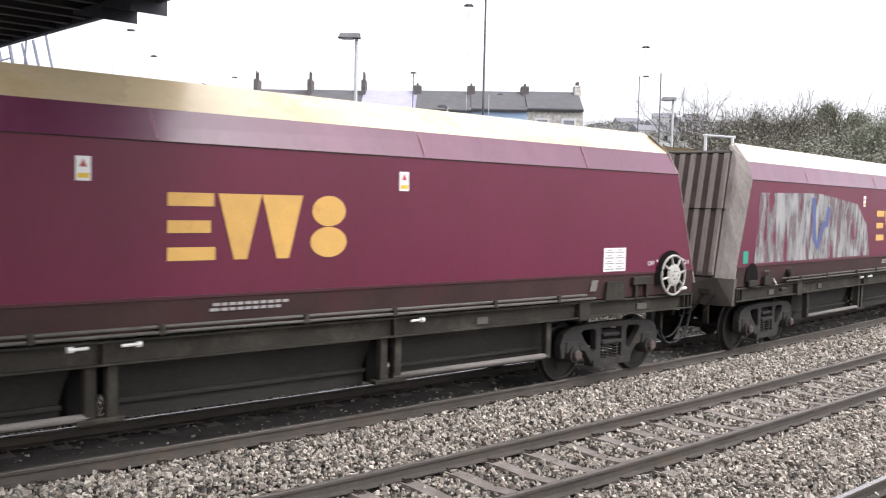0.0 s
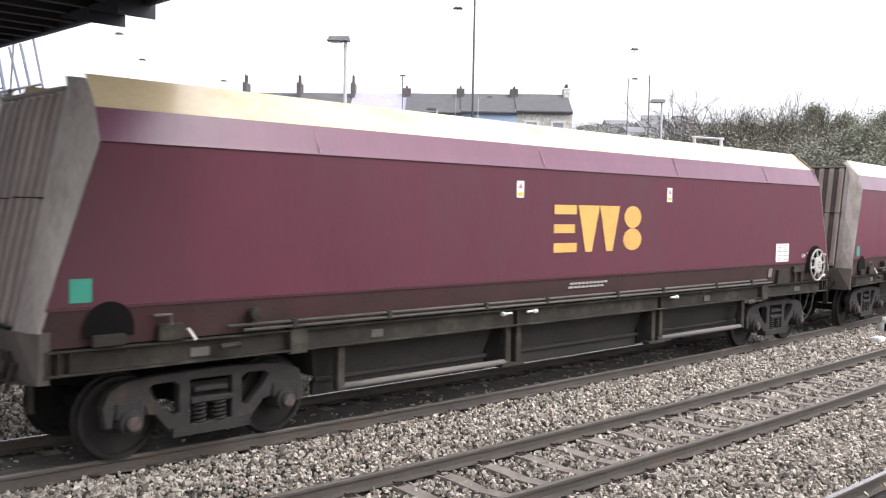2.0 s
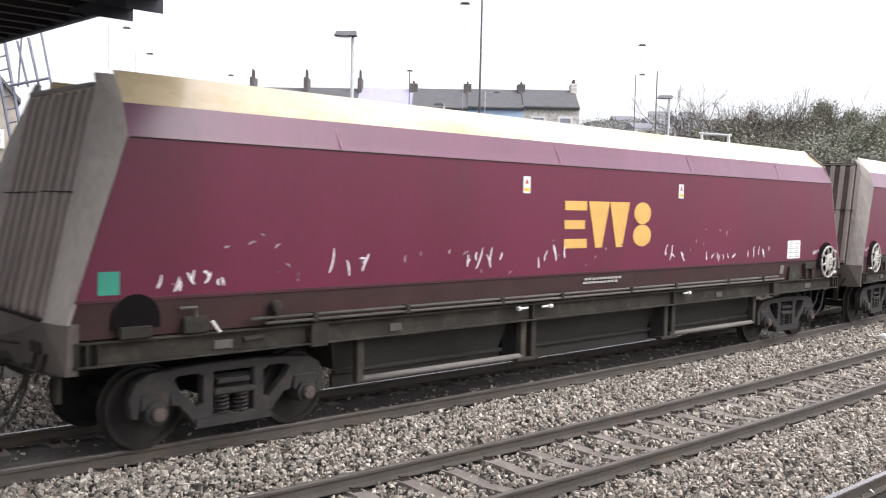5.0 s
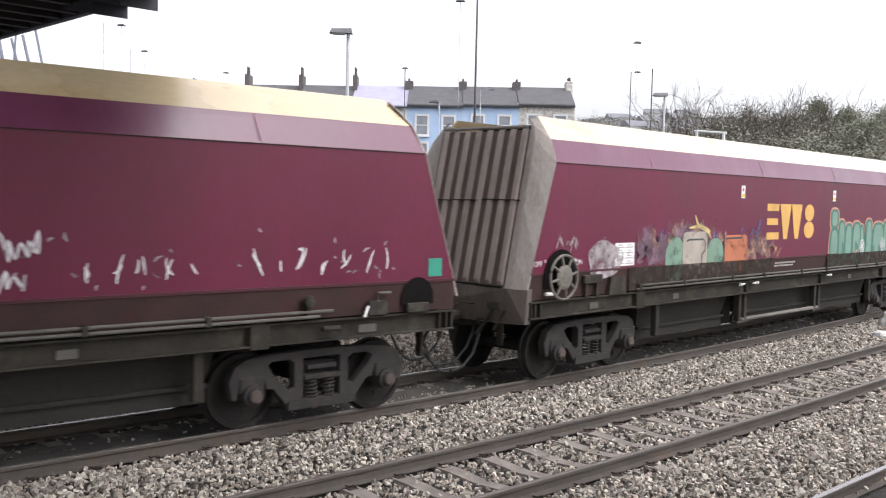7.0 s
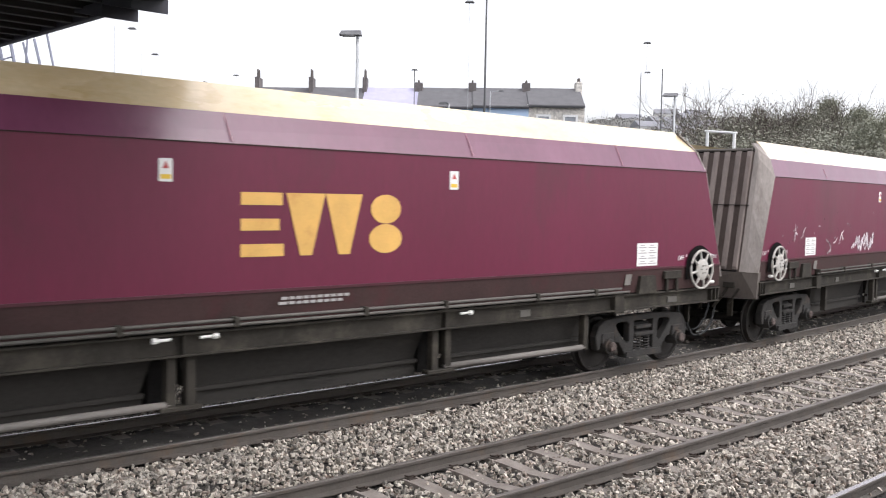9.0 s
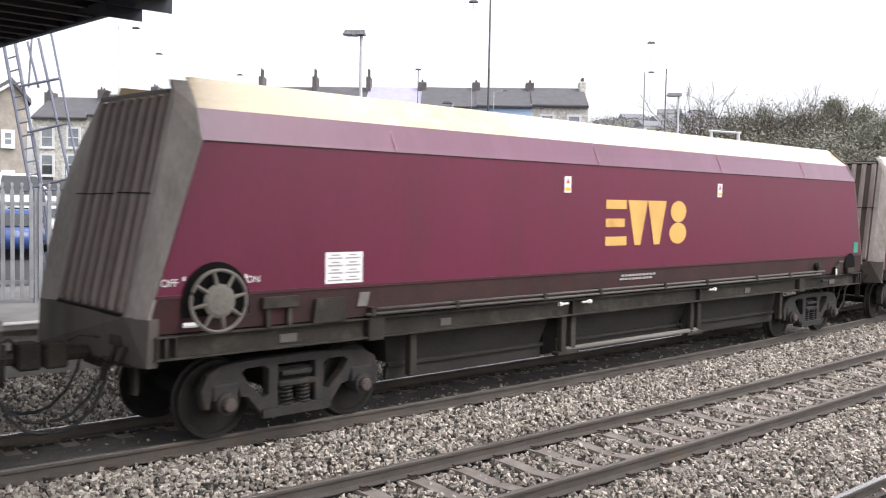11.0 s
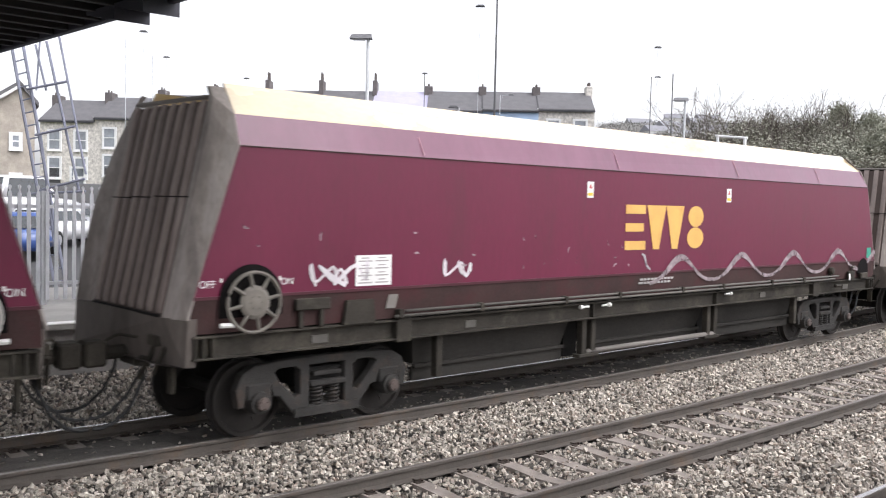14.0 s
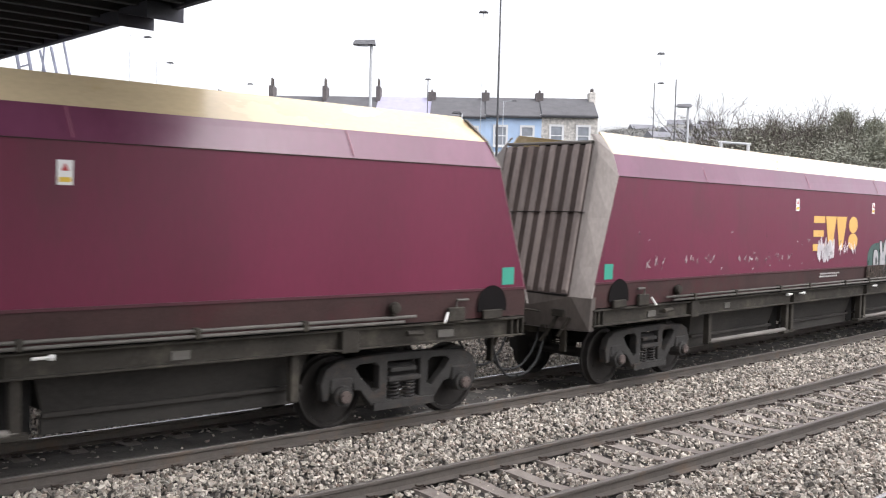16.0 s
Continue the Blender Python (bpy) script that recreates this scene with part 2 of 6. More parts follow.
def again(ob, name, parent, m):
    """Another piece on the same mesh."""
    o = new(name, ob.data)
    o.parent = parent
    o.matrix_basis = m
    return o


def raw(name, verts, faces, material, parent=None, smooth=False):
    me = bpy.data.meshes.new(name)
    me.from_pydata(verts, [], faces)
    if smooth:
        me.polygons.foreach_set("use_smooth", [True] * len(me.polygons))
    me.materials.append(material)
    ob = new(name, me)
    ob.parent = parent
    return ob


def thing(name, label, category, group="", kind="", m=None):
    ob = new(name)
    ob.empty_display_size = 0.3
    if m is not None:
        ob.matrix_basis = m
    return tagged(ob, label, category, group, kind)


def box(bm, x0, x1, y0, y1, z0, z1, bev=0.0):
    vs = [bm.verts.new((x, y, z)) for x in (x0, x1) for y in (y0, y1) for z in (z0, z1)]
    fs = [bm.faces.new([vs[i] for i in f]) for f in ((0, 1, 3, 2), (4, 6, 7, 5), (0, 4, 5, 1), (2, 3, 7, 6), (0, 2, 6, 4), (1, 5, 7, 3))]
    if bev:
        es = list({e for f in fs for e in f.edges})
        bmesh.ops.bevel(bm, geom=es, offset=bev, segments=1, affect="EDGES")
    return bm


def prism(bm, pts, y0, y1):
    """Outline of (x, z) drawn out from y0 to y1."""
    a = [bm.verts.new((x, y0, z)) for x, z in pts]
    b = [bm.verts.new((x, y1, z)) for x, z in pts]
    bm.faces.new(a)
    bm.faces.new(b[::-1])
    for i in range(len(pts)):
        j = (i + 1) % len(pts)
        bm.faces.new((a[i], b[i], b[j], a[j]))
    return bm


def cut_out(bm, outline, holes, y0, y1):
    """A plate of outline (x, z) with holes, from y0 to y1."""
    loops = []
    for pts in [outline] + holes:
        vs = [bm.verts.new((x, y0, z)) for x, z in pts]
        loops.append([bm.edges.new((vs[i], vs[(i + 1) % len(vs)])) for i in range(len(vs))])
    got = bmesh.ops.triangle_fill(bm, use_beauty=True, use_dissolve=False, edges=[e for l in loops for e in l])
    faces = [g for g in got["geom"] if isinstance(g, bmesh.types.BMFace)]
    ext = bmesh.ops.extrude_face_region(bm, geom=faces)
    for g in ext["geom"]:
        if isinstance(g, bmesh.types.BMVert):
            g.co.y = y1
    return bm


def hexa(bm, a, b):
    """A solid between two loops of 3D points."""
    va, vb = [bm.verts.new(p) for p in a], [bm.verts.new(p) for p in b]
    bm.faces.new(va)
    bm.faces.new(vb[::-1])
    for i in range(len(a)):
        j = (i + 1) % len(a)
        bm.faces.new((va[i], vb[i], vb[j], va[j]))
    return bm


def loft(bm, rows, back):
    """A closed sheet through rows of 3D points, thickened by the step back."""
    off = Vector(back)
    f = [[bm.verts.new(p) for p in r] for r in rows]
    b = [[bm.verts.new(Vector(p) + off) for p in r] for r in rows]
    m, n = len(rows), len(rows[0])
    for i in range(m - 1):
        for j in range(n - 1):
            bm.faces.new((f[i][j], f[i][j + 1], f[i + 1][j + 1], f[i + 1][j]))
            bm.faces.new((b[i][j], b[i + 1][j], b[i + 1][j + 1], b[i][j + 1]))
    for i in range(m - 1):
        bm.faces.new((f[i][0], f[i + 1][0], b[i + 1][0], b[i][0]))
        bm.faces.new((f[i][-1], b[i][-1], b[i + 1][-1], f[i + 1][-1]))
    for j in range(n - 1):
        bm.faces.new((f[0][j], b[0][j], b[0][j + 1], f[0][j + 1]))
        bm.faces.new((f[-1][j], f[-1][j + 1], b[-1][j + 1], b[-1][j]))
    return bm


def tube(bm, pts, r, n=8, r1=None, caps=True):
    pts = [Vector(p) for p in pts]
    rings = []
    for i, p in enumerate(pts):
        d = (pts[min(i + 1, len(pts) - 1)] - pts[max(i - 1, 0)]).normalized()
        u = d.orthogonal().normalized() if abs(d.z) > 0.95 else d.cross(Vector((0, 0, 1))).normalized()
        v = d.cross(u)
        rr = r if r1 is None else r + (r1 - r) * i / (len(pts) - 1)
        rings.append([bm.verts.new(p + (u * math.cos(k * math.tau / n) + v * math.sin(k * math.tau / n)) * rr) for k in range(n)])
    for a, b in zip(rings, rings[1:]):
        for k in range(n):
            bm.faces.new((a[k], a[(k + 1) % n], b[(k + 1) % n], b[k]))
    if caps:
        bm.faces.new(rings[0][::-1])
        bm.faces.new(rings[-1])
    return bm


def lathe_y(bm, prof, n=28, c=(0, 0, 0)):
    """Turn a profile of (radius, y) round the y axis."""
    rings = [[bm.verts.new((c[0] + r * math.cos(k * math.tau / n), c[1] + y, c[2] + r * math.sin(k * math.tau / n))) for k in range(n)] for r, y in prof]
    for a, b in zip(rings, rings[1:]):
        for k in range(n):
            bm.faces.new((a[k], a[(k + 1) % n], b[(k + 1) % n], b[k]))
    bm.faces.new(rings[0])
    bm.faces.new(rings[-1][::-1])
    return bm


def flat(bm, pts, y):
    """A thin painted patch facing -y, outline (x, z)."""
    return prism(bm, pts, y, y + 0.003)


def ribbon(bm, pts, w, y):
    """A thin painted stroke through (x, z) points; w may be a list."""
    n = len(pts)
    w = [w] * n if isinstance(w, (int, float)) else w
    L, R_ = [], []
    for i in range(n):
        ax, az = pts[max(i - 1, 0)]
        bx, bz = pts[min(i + 1, n - 1)]
        d = math.hypot(bx - ax, bz - az) or 1
        nx, nz = -(bz - az) / d * w[i] / 2, (bx - ax) / d * w[i] / 2
        L.append(bm.verts.new((pts[i][0] + nx, y, pts[i][1] + nz)))
        R_.append(bm.verts.new((pts[i][0] - nx, y, pts[i][1] - nz)))
    for i in range(n - 1):
        bm.faces.new((L[i], L[i + 1], R_[i + 1], R_[i]))
    return bm


def lettering(name, text, size, material, parent, m):
    cu = bpy.data.curves.new(name, "FONT")
    cu.body, cu.size, cu.extrude = text, size, 0.001
    tmp = bpy.data.objects.new(name, cu)
    scene.collection.objects.link(tmp)
    me = bpy.data.meshes.new_from_object(tmp)
    bpy.data.objects.remove(tmp)
    bpy.data.curves.remove(cu)
    me.materials.clear()
    me.materials.append(material)
    ob = new(name, me)
    ob.parent, ob.matrix_basis = parent, m
    return ob


# ---------- the line of the railway ----------
YC, KAPPA = 10.9045, 0.005
STEP = 0.25
_s = np.arange(-320, 420 + STEP, STEP)
_h = KAPPA * np.clip(_s, -25, 50)
_x, _y = np.concatenate([[0], np.cumsum(np.cos((_h[1:] + _h[:-1]) / 2) * STEP)]), np.concatenate([[0], np.cumsum(np.sin((_h[1:] + _h[:-1]) / 2) * STEP)])
_i0 = int(round(320 / STEP))
_x, _y = _x - _x[_i0], _y - _y[_i0] + YC


def at(s, off=0.0, z=0.0):
    """A point s metres along the train's track, off metres beyond its centre line."""
    x, y, h = np.interp(s, _s, _x), np.interp(s, _s, _y), np.interp(s, _s, _h)
    return Vector((x - off * math.sin(h), y + off * math.cos(h), z))


def heading(s):
    return float(np.interp(s, _s, _h))


def sweep(name, prof, s0, s1, ds, material, parent=None, off=0.0, z=0.0, closed=True):
    """A profile of (offset, height) drawn along the line."""
    ss = np.arange(s0, s1 + ds / 2, ds)
    n = len(prof)
    vs = [at(s, off + o, z + h) for s in ss for o, h in prof]
    m = n if closed else n - 1
    fs = [(i * n + k, i * n + (k + 1) % n, (i + 1) * n + (k + 1) % n, (i + 1) * n + k) for i in range(len(ss) - 1) for k in range(m)]
    if closed:
        fs += [tuple(range(n))[::-1], tuple((len(ss) - 1) * n + k for k in range(n))]
    ob = raw(name, [tuple(v) for v in vs], fs, material, parent)
    bm = bmesh.new()
    bm.from_mesh(ob.data)
    bmesh.ops.recalc_face_normals(bm, faces=bm.faces)
    bm.to_mesh(ob.data)
    bm.free()
    return ob


# ---------- ground ----------
def smooth01(t):
    t = min(1.0, max(0.0, t))
    return t * t * (3 - 2 * t)


def ground_z(x, y):
    off = y - float(np.interp(x, _x, _y))
    z = -0.47
    z += 1.30 * smooth01((off - 4.4) / 1.0)
    z += 2.85 * smooth01((off - 18) / 42)
    d, yaw = math.hypot(x, y), math.degrees(math.atan2(y, x))
    z += 21.0 * smooth01((d - 130) / 130) * smooth01((46 - yaw) / 5) * smooth01((yaw + 5) / 20)
    return z


def build_ground():
    xs = sorted({round(v, 2) for v in list(np.arange(-40, 100, 2.5)) + [s * 40 * 1.35 ** k + (60 if s > 0 else 0) for s in (-1, 1) for k in range(0, 13)]})
    ys = sorted({round(v, 2) for v in list(np.arange(-30, 110, 1.25)) + [110 * 1.3 ** k for k in range(1, 11)] + [-30 * 1.5 ** k for k in range(1, 11)]})
    vs = [(x, y, ground_z(x, y)) for y in ys for x in xs]
    n = len(xs)
    fs = [(j * n + i, j * n + i + 1, (j + 1) * n + i + 1, (j + 1) * n + i) for j in range(len(ys) - 1) for i in range(n - 1)]
    ob = raw("ground", vs, fs, M_GRASS, smooth=True)
    ob.data.materials.append(M_TARMAC)
    ob.data.materials.append(M_BED)
    for p in ob.data.polygons:
        x, y = p.center.x, p.center.y
        off = y - float(np.interp(x, _x, _y))
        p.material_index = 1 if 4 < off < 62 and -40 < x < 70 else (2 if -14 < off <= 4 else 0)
    tagged(ob, "ground with railway bed, car park tarmac and rising grass", "ground", kind="structure")


build_ground()

# ---------- tracks ----------
RAIL = [(-0.07, -0.159), (0.07, -0.159), (0.07, -0.148), (0.012, -0.125), (0.010, -0.05), (0.035, -0.036), (0.036, -0.008), (0.030, -0.001),
        (-0.030, -0.001), (-0.036, -0.008), (-0.035, -0.036), (-0.010, -0.05), (-0.012, -0.125), (-0.07, -0.148)]
HEAD = [(-0.030, -0.003), (0.030, -0.003), (0.028, 0.0015), (-0.028, 0.0015)]
PITCH = 0.6675


def sleeper_mesh():
    bm = bmesh.new()
    prof = [(-0.13, -0.20), (0.13, -0.20), (0.10, 0.0), (-0.10, 0.0)]
    a = [(x, -1.25, z) for x, z in prof]
    b = [(x, -0.45, z) for x, z in prof]
    c = [(x * 0.9, 0.0, z - (0.03 if z == 0.0 else 0)) for x, z in prof]
    d = [(x, 0.45, z) for x, z in prof]
    e = [(x, 1.25, z) for x, z in prof]
    loops = [[bm.verts.new(p) for p in q] for q in (a, b, c, d, e)]
    for p, q in zip(loops, loops[1:]):
        for k in range(4):
            bm.faces.new((p[k], p[(k + 1) % 4], q[(k + 1) % 4], q[k]))
    bm.faces.new(loops[0])
    bm.faces.new(loops[-1][::-1])
    return bm


def clip_mesh():
    bm = bmesh.new()
    tube(bm, [(-0.05, 0.0, -0.01), (-0.045, 0.05, 0.035), (0.0, 0.065, 0.045), (0.04, 0.03, 0.03), (0.045, -0.03, 0.03)], 0.011, 5)
    box(bm, -0.06, 0.06, -0.02, 0.075, -0.03, 0.008, 0.004)
    return bm


def track(label, off, z, s0, s1, first, count, polished):
    t = thing("railway_track", label, "railway track", "railway tracks", "structure")
    rails = []
    for k in (-1, 1):
        r = sweep("rail", RAIL, s0, s1, 2.0, M_RAIL, t, off + k * 0.7525, z)
        # On polished lines the near head is darkened for the wagons reflected in it.
        sweep("rail_head", HEAD, s0, s1, 2.0, M_TREAD if polished and k > 0 else M_RAILTOP, r, off + k * 0.7525, z)
        rails.append(r)
    if not count:
        return t
    sl = part("sleeper", sleeper_mesh(), M_SLEEPER, t)
    cl = part("rail_clip", clip_mesh(), M_CLIP, t)
    for i in range(count):
        s = first + i * PITCH
        m = Matrix.Translation(at(s, off, z - 0.165)) @ Matrix.Rotation(heading(s), 4, "Z")
        if i == 0:
            sl.matrix_basis = m
        else:
            again(sl, "sleeper", t, m)
        for k in (-1, 1):
            for q in (-1, 1):
                w = m @ Matrix.Translation((0, k * 0.7525 + q * 0.075, 0)) @ Matrix.Rotation(0 if q > 0 else math.pi, 4, "Z")
                if i == 0 and k == -1 and q == -1:
                    cl.matrix_basis = w
                else:
                    again(cl, "rail_clip", t, w)
    return t


track("running line with polished rails under the coal train", 0.0, 0.0, -300, 400, 7.61 - 14 * PITCH, 60, True)
track("disused-looking line with dull brown rails on concrete sleepers", -3.4825, -0.0996, -300, 400, 7.61 - 7 * PITCH, 58, False)
track("line beside the platform with a shiny rail", -7.30, -0.02, -300, 400, 0, 0, True)


dirt = sweep("track_dirt", [(-0.68, -0.19), (-0.4, -0.168), (0.0, -0.190), (0.4, -0.168), (0.68, -0.19)], -40, 80, 1.0, M_SOIL, closed=False)
tagged(dirt, "dark coal dust and grit between the rails", "track dirt", kind="structure")


def ballast_level(off):
    return float(np.interp(off, [-8.6, -6.9, -6.3, -5.2, -4.45, -4.1, -2.9, -2.5, -1.9, -0.95, -0.6, 0.6, 1.0, 2.0, 3.8],
                           [-0.20, -0.17, -0.17, -0.22, -0.255, -0.285, -0.285, -0.235, -0.175, -0.155, -0.20, -0.20, -0.16, -0.06, 0.12]))


def build_ballast():
    rng = np.random.default_rng(4)
    prof = [(o, ballast_level(o) - 0.035) for o in np.linspace(-8.6, 3.84, 44)]
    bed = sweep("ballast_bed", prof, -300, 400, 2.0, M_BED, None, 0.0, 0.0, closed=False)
    tagged(bed, "bed of grey and pinkish crushed stone under the tracks", "ballast", kind="structure")
    zones = [(-1.0, 9.0, 520, 0.028), (9.0, 18.0, 470, 0.030), (18.0, 27.0, 260, 0.039), (27.0, 44.0, 100, 0.054)]
    S, O, D = [], [], []
    for s0, s1, dens, size in zones:
        for o0, o1, mul in ((-6.58, -4.32, 1.0), (-4.14, -2.81, 0.75), (-2.64, -0.84, 1.0), (0.84, 3.7, 0.8), (-0.66, 0.66, 0.28)):
            n = int((s1 - s0) * (o1 - o0) * dens * mul)
            S.append(rng.uniform(s0, s1, n)), O.append(rng.uniform(o0, o1, n)), D.append(size * rng.uniform(0.6, 1.25, n))
    S, O, D = np.concatenate(S), np.concatenate(O), np.concatenate(D)
    # sleepers of the dull line stay mostly bare
    ph = ((S - 7.61) / PITCH + 0.5) % 1.0 - 0.5
    on = (np.abs(ph) * PITCH < 0.12) & (O < -2.45) & (O > -4.5) & (rng.uniform(size=len(S)) > 0.10)
    S, O, D = S[~on], O[~on], D[~on]
    n = len(S)
    X, Y, H = np.interp(S, _s, _x), np.interp(S, _s, _y), np.interp(S, _s, _h)
    Z = np.interp(O, np.linspace(-8.6, 3.8, 200), [ballast_level(o) for o in np.linspace(-8.6, 3.8, 200)])
    Z = Z + rng.normal(0, 0.016, n) - 0.012
    P = np.stack([X - O * np.sin(H), Y + O * np.cos(H), Z], 1)
    cube = np.array([(x, y, z) for x in (-1, 1) for y in (-1, 1) for z in (-1, 1)], float)
    V = cube[None] * rng.uniform(0.3, 1.0, (n, 8, 3)) * (D[:, None] * rng.uniform(0.42, 1.4, (n, 3)))[:, None, :]
    a, b, c = rng.uniform(0, math.tau, (3, n))
    ca, sa, cb, sb, cc, sc = np.cos(a), np.sin(a), np.cos(b), np.sin(b), np.cos(c), np.sin(c)
    R_ = np.stack([np.stack([ca * cb, ca * sb * sc - sa * cc, ca * sb * cc + sa * sc], 1),
                   np.stack([sa * cb, sa * sb * sc + ca * cc, sa * sb * cc - ca * sc], 1),
                   np.stack([-sb, cb * sc, cb * cc], 1)], 1)
    V = np.einsum("nij,nkj->nki", R_, V) + P[:, None, :]
    F = np.array([(0, 1, 3, 2), (4, 6, 7, 5), (0, 4, 5, 1), (2, 3, 7, 6), (0, 2, 6, 4), (1, 5, 7, 3)])
    F = (np.arange(n)[:, None, None] * 8 + F[None]).reshape(-1)
    me = bpy.data.meshes.new("ballast_stones")
    me.vertices.add(n * 8)
    me.vertices.foreach_set("co", V.reshape(-1))
    me.loops.add(len(F))
    me.loops.foreach_set("vertex_index", F)
    me.polygons.add(n * 6)
    me.polygons.foreach_set("loop_start", np.arange(0, n * 24, 4))
    me.polygons.foreach_set("use_smooth", np.zeros(n * 6, bool))
    me.update(calc_edges=True)
    me.materials.append(M_BALLAST)
    tagged(new("ballast_stones", me), "loose crushed-stone ballast between the rails", "ballast", kind="stuff")


build_ballast()

# walkway board between the rails
bd = thing("crossing_board", "dark weathered timber board lying between the rails", "board", m=Matrix.Translation(at(3.2, -0.38, -0.10)) @ Matrix.Rotation(heading(3.2), 4, "Z"))
for k in range(3):
    part("plank", box(bmesh.new(), -1.9, 1.3, -0.26 + k * 0.17, -0.26 + k * 0.17 + 0.16, -0.05, 0.0, 0.006), M_SOIL, bd)

# ---------- platforms ----------
far_plat = sweep("platform_far", [(3.90, -0.6), (3.90, 0.80), (3.82, 0.80), (3.82, 0.89), (9.0, 0.95), (9.0, -0.6)], -120, 160, 4.0, M_PLAT)
tagged(far_plat, "grey concrete platform across the tracks with a pale edge", "platform", kind="structure")
edge = sweep("platform_edge", [(3.815, 0.88), (3.815, 0.897), (4.05, 0.899), (4.05, 0.885)], -120, 160, 4.0, M_WHITE)
tagged(edge, "white painted line along the platform edge", "platform edge", kind="structure")
near_plat = sweep("platform_near", [(-9.6, -0.6), (-9.6, 0.90), (-16.0, 0.90), (-16.0, -0.6)], -120, 160, 4.0, M_PLAT)
tagged(near_plat, "grey concrete platform beside the shiny rail", "platform", kind="structure")

# ---------- bridge over the line ----------
SOFFIT = 5.48


def bridge():
    b = thing("overbridge", "dark steel bridge with ribbed soffit crossing over the tracks", "bridge", kind="structure", m=pose(6.02, 0, 0, 0, 0, 5.04))
    part("deck", box(bmesh.new(), -3.6, -0.05, -14, 40, SOFFIT + 0.16, SOFFIT + 0.42, 0.01), M_BRIDGE, b)
    part("edge_girder", box(bmesh.new(), -0.05, 0.06, -14, 40, SOFFIT - 0.02, SOFFIT + 0.9, 0.01), M_GIRDER, b)
    part("edge_girder", box(bmesh.new(), -3.7, -3.6, -14, 40, SOFFIT - 0.02, SOFFIT + 0.9, 0.01), M_GIRDER, b)
    rib = part("soffit_rib", box(bmesh.new(), -3.6, -0.05, -0.06, 0.06, SOFFIT, SOFFIT + 0.165, 0.008), M_BRIDGE, b)
    rib.matrix_basis = Matrix.Translation((0, -13.5, 0))
    for k in range(1, 90):
        again(rib, "soffit_rib", b, Matrix.Translation((0, -13.5 + k * 0.6, 0)))
    for y0, y1 in ((12.85, 13.75), (12.0, 12.85)):
        bm = bmesh.new()
        z = SOFFIT - 0.02
        hexa(bm, [(-0.4, y1, z), (-0.4, y0, z - 0.17), (-0.4, y0, z + 0.05), (-0.4, y1, z + 0.05)], [(0.12, y1, z), (0.12, y0, z - 0.17), (0.12, y0, z + 0.05), (0.12, y1, z + 0.05)])
        part("bracket", bm, M_GIRDER, b)
    for x in (-3.1, -0.6):
        for y, z0 in ((-13.0, -0.6), (39.0, 0.5)):
            part("bridge_pier", box(bmesh.new(), x - 0.4, x + 0.4, y - 0.6, y + 0.6, z0, SOFFIT, 0.02), M_GIRDER, b)


bridge()


# ---------- palisade fence on the far platform ----------
def fence():
    f = thing("palisade_fence", "galvanised steel palisade fence with pointed pales behind the platform", "fence")
    off, z0, z1 = 6.22, 0.95, 3.05
    for z in (z0 + 0.35, z1 - 0.38):
        sweep("rail_bar", [(0.02, z - 0.03), (0.07, z - 0.03), (0.07, z + 0.03), (0.02, z + 0.03)], -6, 42, 3.0, M_GALV, f, off)
    bm = bmesh.new()
    w, h = 0.034, z1 - z0
    prism(bm, [(-w, 0.06), (w, 0.06), (w, h - 0.16), (w * 0.35, h - 0.10), (w * 0.9, h - 0.03), (0.0, h), (-w * 0.9, h - 0.03), (-w * 0.35, h - 0.10), (-w, h - 0.16)], -0.008, 0.012)
    pale = part("pale", bm, M_GALV, f)
    n = 296
    for i in range(n):
        s = -5.9 + i * 0.161
        m = Matrix.Translation(at(s, off, z0)) @ Matrix.Rotation(heading(s), 4, "Z")
        if i == 0:
            pale.matrix_basis = m
        else:
            again(pale, "pale", f, m)
    post = part("post", box(bmesh.new(), -0.05, 0.05, 0.02, 0.12, -0.1, h - 0.1, 0.006), M_GALV, f)
    post.matrix_basis = Matrix.Translation(at(-6, off, z0))
    for k in range(1, 18):
        again(post, "post", f, Matrix.Translation(at(-6 + k * 2.75, off, z0)) @ Matrix.Rotation(heading(-6 + k * 2.75), 4, "Z"))


fence()


# ---------- the wagons ----------
SIDE = -1.307
BASE, CREASE, BAND, TOP = 1.38, 3.50, 3.86, 4.22


def end_x(z):
    """How far the body reaches from its middle at a height."""
    return float(np.interp(z, [1.0, 1.55, 1.80, 3.50, 3.86, 4.22], [9.0, 9.0, 8.93, 8.38, 8.24, 8.04]))


def slab(z0, y0, z1, y1, th, e0=None, e1=None):
    """A plate along the wagon between two heights, th thick, inwards."""
    bm = bmesh.new()
    a, b = e0 or end_x(z0), e1 or end_x(z1)
    s = -1 if y0 < 0 else 1
    hexa(bm, [(-a, y0, z0), (a, y0, z0), (b, y1, z1), (-b, y1, z1)],
         [(-a, y0 - s * th, z0), (a, y0 - s * th, z0), (b, y1 - s * th, z1), (-b, y1 - s * th, z1)])
    return bm


def coil(bm, x, y, z0, z1, r, turns, wire):
    pts = [(x + r * math.cos(k * math.tau / 10), y + r * math.sin(k * math.tau / 10), z0 + (z1 - z0) * k / (10 * turns)) for k in range(10 * turns + 1)]
    return tube(bm, pts, wire, 5)


